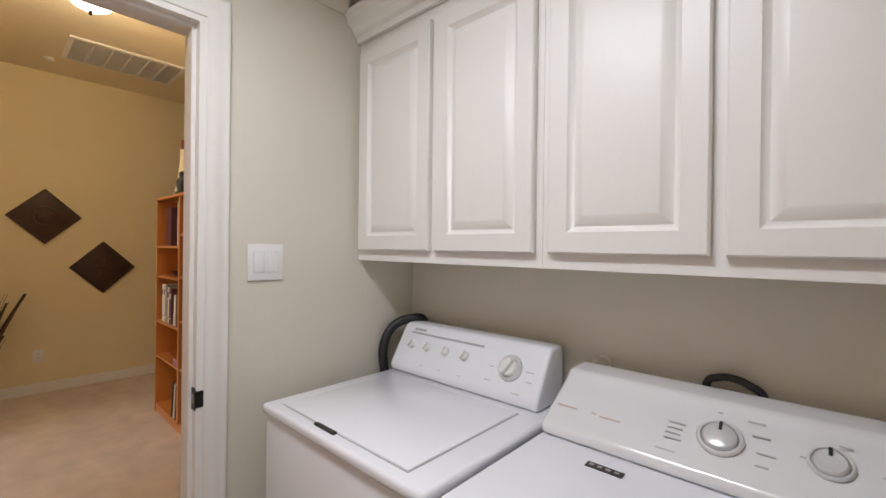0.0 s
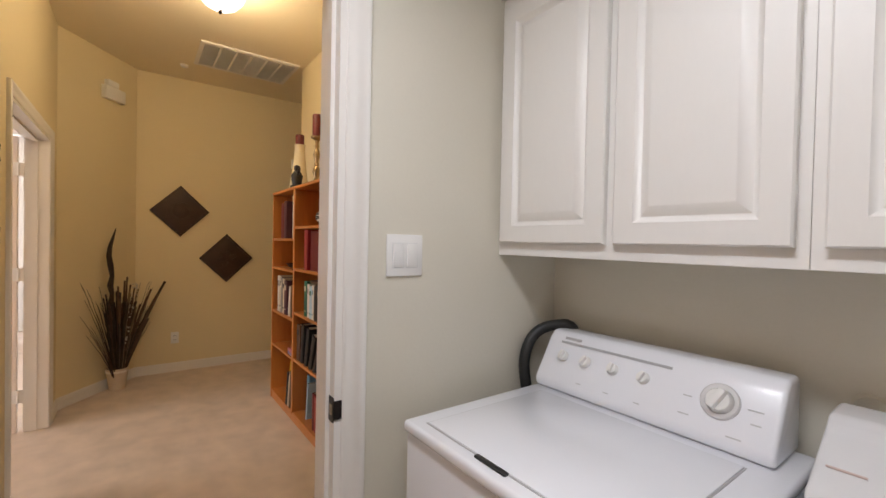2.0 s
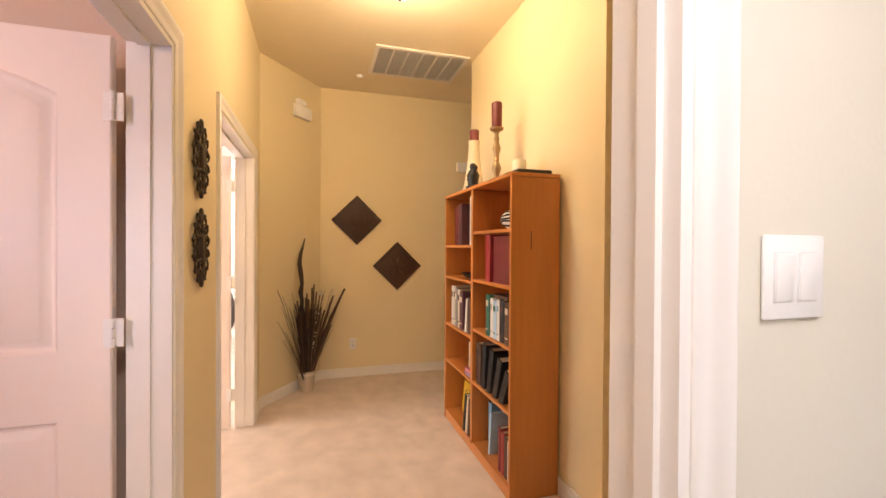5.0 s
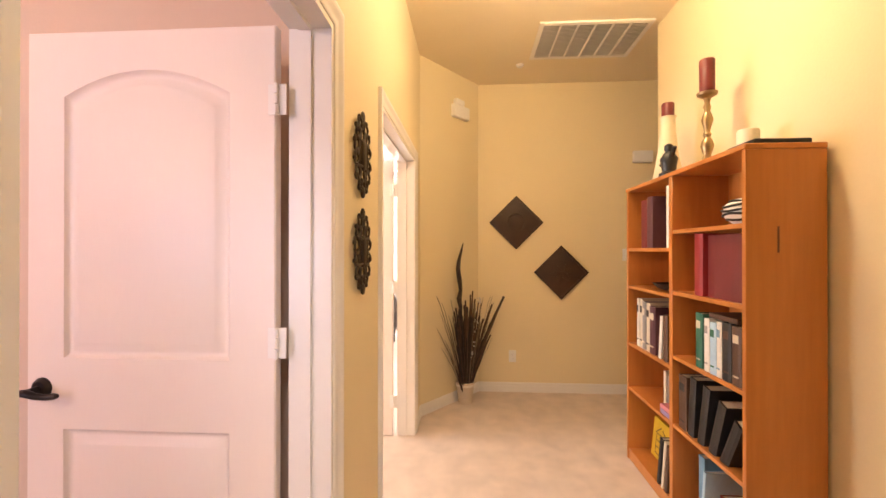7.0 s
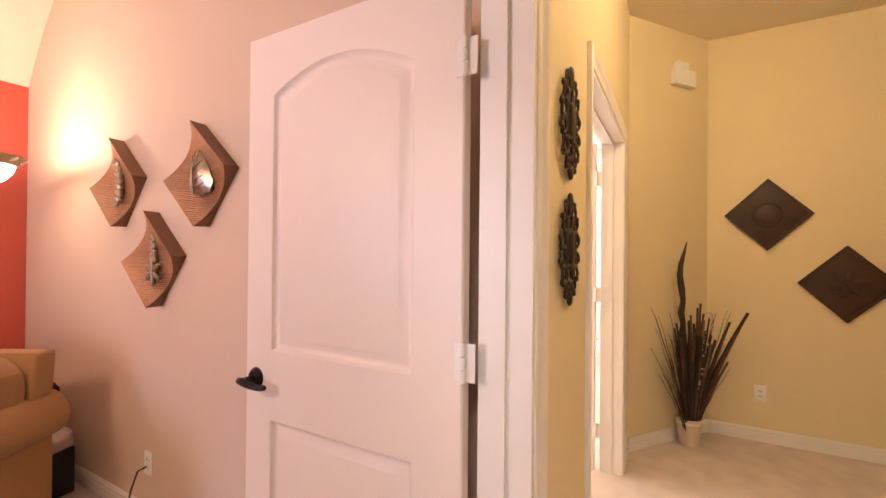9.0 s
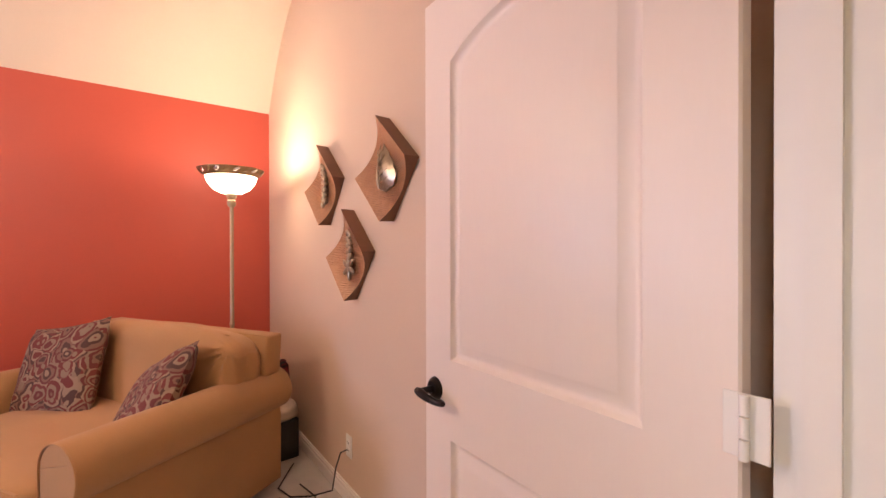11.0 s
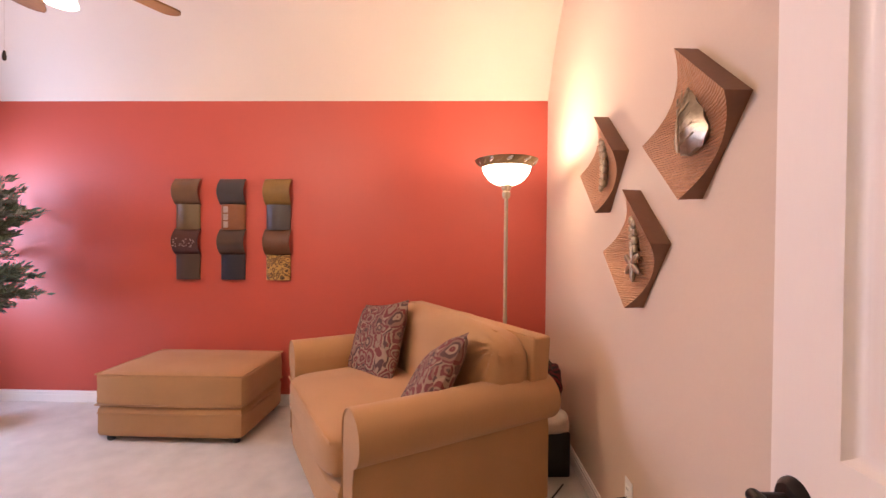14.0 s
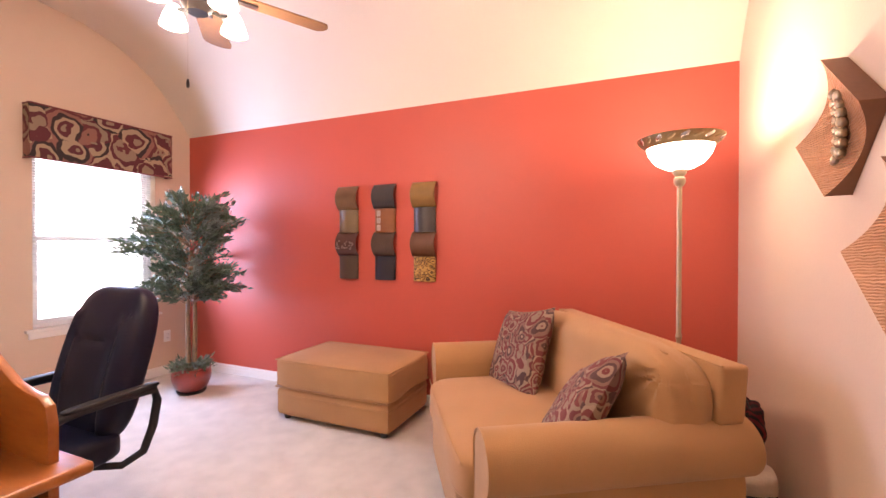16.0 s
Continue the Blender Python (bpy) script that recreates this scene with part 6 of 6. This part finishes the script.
# ---- outlets, cord and the things behind the armchair ----
plate(pose(-5.1695, -2.735, 0.30, 0, 0, 90), "white outlet on the peach wall with a plugged-in cord", "socket", 1)
plate(pose(WINDOW_X - 0.0005, -4.085, 0.385, 0, 0, -90), "white outlet on the window wall beside the tree", "socket", 1)
pl = whole("power_cord", tube([(-5.155, -2.735, 0.285), (-5.12, -2.735, 0.28), (-5.10, -2.75, 0.20), (-5.10, -2.80, 0.06), (-5.02, -2.9, 0.010), (-4.93, -2.96, 0.010), (-4.90, -3.08, 0.010), (-4.98, -3.2, 0.010), (-5.05, -3.3, 0.010)], 0.0042, 8), BLACK, Matrix.Identity(4), "black power cord running from the outlet to the floor", "cord")
whole("extension_cord", tube([(-4.88, -2.98, 0.010), (-4.80, -2.9, 0.010), (-4.84, -2.80, 0.010), (-4.97, -2.79, 0.010), (-5.04, -2.88, 0.010), (-5.01, -3.05, 0.010)], 0.004, 8), BLACK, Matrix.Identity(4), "loop of black cord lying on the carpet", "cord")
whole("storage_box", boxed((-0.10, -0.15, 0), (0.10, 0.15, 0.25), 0.01, 2), BLACK, pose(-5.00, -3.52, 0.004, 0, 0, 4), "black storage box behind the armchair", "box")
whole("folded_cushion", soft(0.22, 0.36, 0.10, 4, 8, 0.01), cover("linen", (0.62, 0.52, 0.42)), pose(-4.99, -3.50, 0.304, 0, 4, 4), "beige cushion lying on the box behind the armchair", "cushion")
bg = thing("tote_bag", pose(-5.05, -3.61, 0.354, 0, 4, 4), "dark red and black bag slumped behind the armchair", "bag")
part("bag_body", soft(0.11, 0.17, 0.24, 3.2, 9, 0.03, 7.0, m=pose(0, 0, 0.116)), pattern("plaid_bag", [(0.02, 0.012, 0.014), (0.16, 0.012, 0.02), (0.02, 0.012, 0.014), (0.10, 0.01, 0.015)], 16), bg)
part("handle", tube([(0.0, -0.055, 0.20), (0.02, -0.04, 0.29), (0.02, 0.04, 0.29), (0.0, 0.055, 0.20)], 0.008, 8), BLACK, bg)

# ---- bathroom glimpsed through its doorway ----
pi = thing("framed_picture", pose(-6.7195, 3.195, 1.355), "framed red flower print with a dark wooden frame", "picture")
part("frame", frame_rect(-0.275, 0.275, -0.28, 0.28, 0.05, 0, 0.03), BRONZE, pi, smooth=False)
part("mat_board", boxed((0.002, -0.226, -0.231), (0.012, 0.226, 0.231)), PLASTIC_WHITE, pi, smooth=False)
part("print", boxed((0.0125, -0.13, -0.13), (0.014, 0.13, 0.13)), cover("print_cream", (0.72, 0.55, 0.38)), pi, smooth=False)
for q in range(5):
    a = q * 2 * math.pi / 5
    part("petal", lathe([(0, 0.003), (0.045, 0.002), (0.05, 0), (0, 0)], 16, m=pose(0.0142, 0.045 + 0.05 * math.cos(a), -0.02 + 0.05 * math.sin(a), 0, 90, 0)), cover("red", COVERS["red"]), pi)
part("flower_heart", lathe([(0, 0.005), (0.022, 0.004), (0.025, 0), (0, 0)], 16, m=pose(0.0165, 0.045, -0.02, 0, 90, 0)), cover("yellow", COVERS["yellow"]), pi)
part("bud", lathe([(0, 0.003), (0.022, 0.002), (0.025, 0), (0, 0)], 14, m=pose(0.0142, -0.09, 0.07, 0, 90, 0)), cover("brown", COVERS["brown"]), pi)
VANITY = mat("cream_vanity", (0.76, 0.62, 0.42), 0.45, 0.02, 4, 0.03, 60)
vn = thing("vanity_cabinet", pose(-6.13, 1.40, 0.006, 0, 0, 90), "cream bathroom vanity cabinet with panelled doors", "cabinet")
part("body", boxed((0, 0.004, 0.09), (1.18, 0.57, 0.76), 0.003, 1), VANITY, vn)
part("toe_kick", boxed((0.02, 0.07, 0), (1.16, 0.57, 0.09)), VANITY, vn, smooth=False)
for x in (0.03, 0.42, 0.81):
    dd = part("door", panelled(0.35, 0.45, 0.018, [rect(0.05, 0.05, 0.30, 0.40)], ((0.008, 0.006), (0.03, 0.002))), VANITY, vn)
    dd.matrix_basis = pose(x, -0.015, 0.12)
    part("drawer", boxed((x, -0.014, 0.59), (x + 0.35, 0.004, 0.73), 0.004, 1), VANITY, vn)
whole("bathroom_countertop", boxed((-0.02, -0.02, 0), (1.19, 0.585, 0.035), 0.006, 2), mat("cultured_marble", (0.82, 0.74, 0.58), 0.2, 0.03, 5, 0.02, 60), pose(-6.13, 1.40, 0.7665, 0, 0, 90), "cream cultured marble vanity top", "countertop")
walls("wall_bathroom_half", [((-6.72, 2.59, 0), (-5.985, 2.65, 0.90))], PAINT_BATH, "cream half wall beside the vanity")
structure("trim_half_wall_cap", boxed((-6.72, 2.565, 0.90), (-5.95, 2.68, 0.935), 0.008, 2), TRIM, "cream cap on the half wall", "trim")
structure("trim_half_wall_base", boxed((-5.984, 2.588, 0.006), (-5.972, 2.652, 0.09)), TRIM, "white base of the half wall", "trim")
wc = thing("toilet", pose(-6.40, 3.18, 0.006), "white toilet beyond the half wall", "toilet")
part("bowl", lathe([(0, 0), (0.12, 0), (0.11, 0.1), (0.13, 0.22), (0.19, 0.36), (0.20, 0.39), (0.17, 0.39), (0.1, 0.25), (0, 0.22)], 28), APPLIANCE, wc)
part("seat", lathe([(0, 0.41), (0.195, 0.41), (0.20, 0.40), (0.195, 0.392), (0, 0.392)], 28), APPLIANCE, wc)
part("tank", boxed((-0.30, -0.21, 0.36), (-0.12, 0.21, 0.76), 0.02, 3), APPLIANCE, wc)

# ---- bedroom glimpsed through the double doorway ----
w2 = tagged(new("window_2"), "bright bedroom window with lowered blinds", "window", kind="structure")
part("window_frame", frame_rect(-3.0, -1.72, 0.55, 1.85, 0.04, -11.08, -11.03), VINYL, w2, smooth=False)
part("meeting_rail", boxed((-11.07, -2.96, 1.18), (-11.04, -1.76, 1.22)), VINYL, w2, smooth=False)
b2 = thing("window_blind", pose(-10.985, 0, 0), "blind over the lower half of the bedroom window", "blind")
s0 = part("slat", boxed((-0.012, -2.98, -0.0008), (0.012, -1.74, 0.0008)), cover("blind_blue", (0.42, 0.44, 0.56)), b2, smooth=False)
s0.matrix_basis = pose(0, 0, 0.58, 0, 35, 0)
for i in range(1, 18):
    o = s0.copy()
    scene.collection.objects.link(o)
    o.matrix_basis = pose(0, 0, 0.58 + 0.034 * i, 0, 35, 0)
dc = thing("rattan_chair", pose(-10.1, -1.72, 0.0, 0, 0, 200), "dark rounded wicker chair in the bedroom", "chair")
part("shell", soft(0.62, 0.55, 0.72, 2.6, 10, 0.02, 3.0, m=pose(0, 0, 0.42)), mat("dark_wicker", (0.05, 0.03, 0.02), 0.7, 0.2, 40, 1.0, 120), dc)
for x, y in ((-0.2, -0.18), (0.2, -0.18), (-0.2, 0.18), (0.2, 0.18)):
    part("leg", tube([(x, y, 0), (x, y, 0.2)], 0.02, 8), BLACK, dc)
bf = thing("bedroom_fan", pose(-10.2, -1.95, 2.45), "bedroom ceiling fan with a lit globe", "ceiling fan")
part("downrod", tube([(0, 0, 0), (0, 0, 0.54)], 0.014, 8), VINYL, bf)
part("globe", soft(0.22, 0.22, 0.18, 2, 7), GLASS_LIT_WHITE, bf, "lit white globe")
for k in range(5):
    o = part("blade", boxed((0.12, -0.065, 0.13), (0.62, 0.065, 0.138)), PLASTIC_WHITE, bf, smooth=False)
    o.rotation_euler = (0, 0, 2 * math.pi * k / 5)
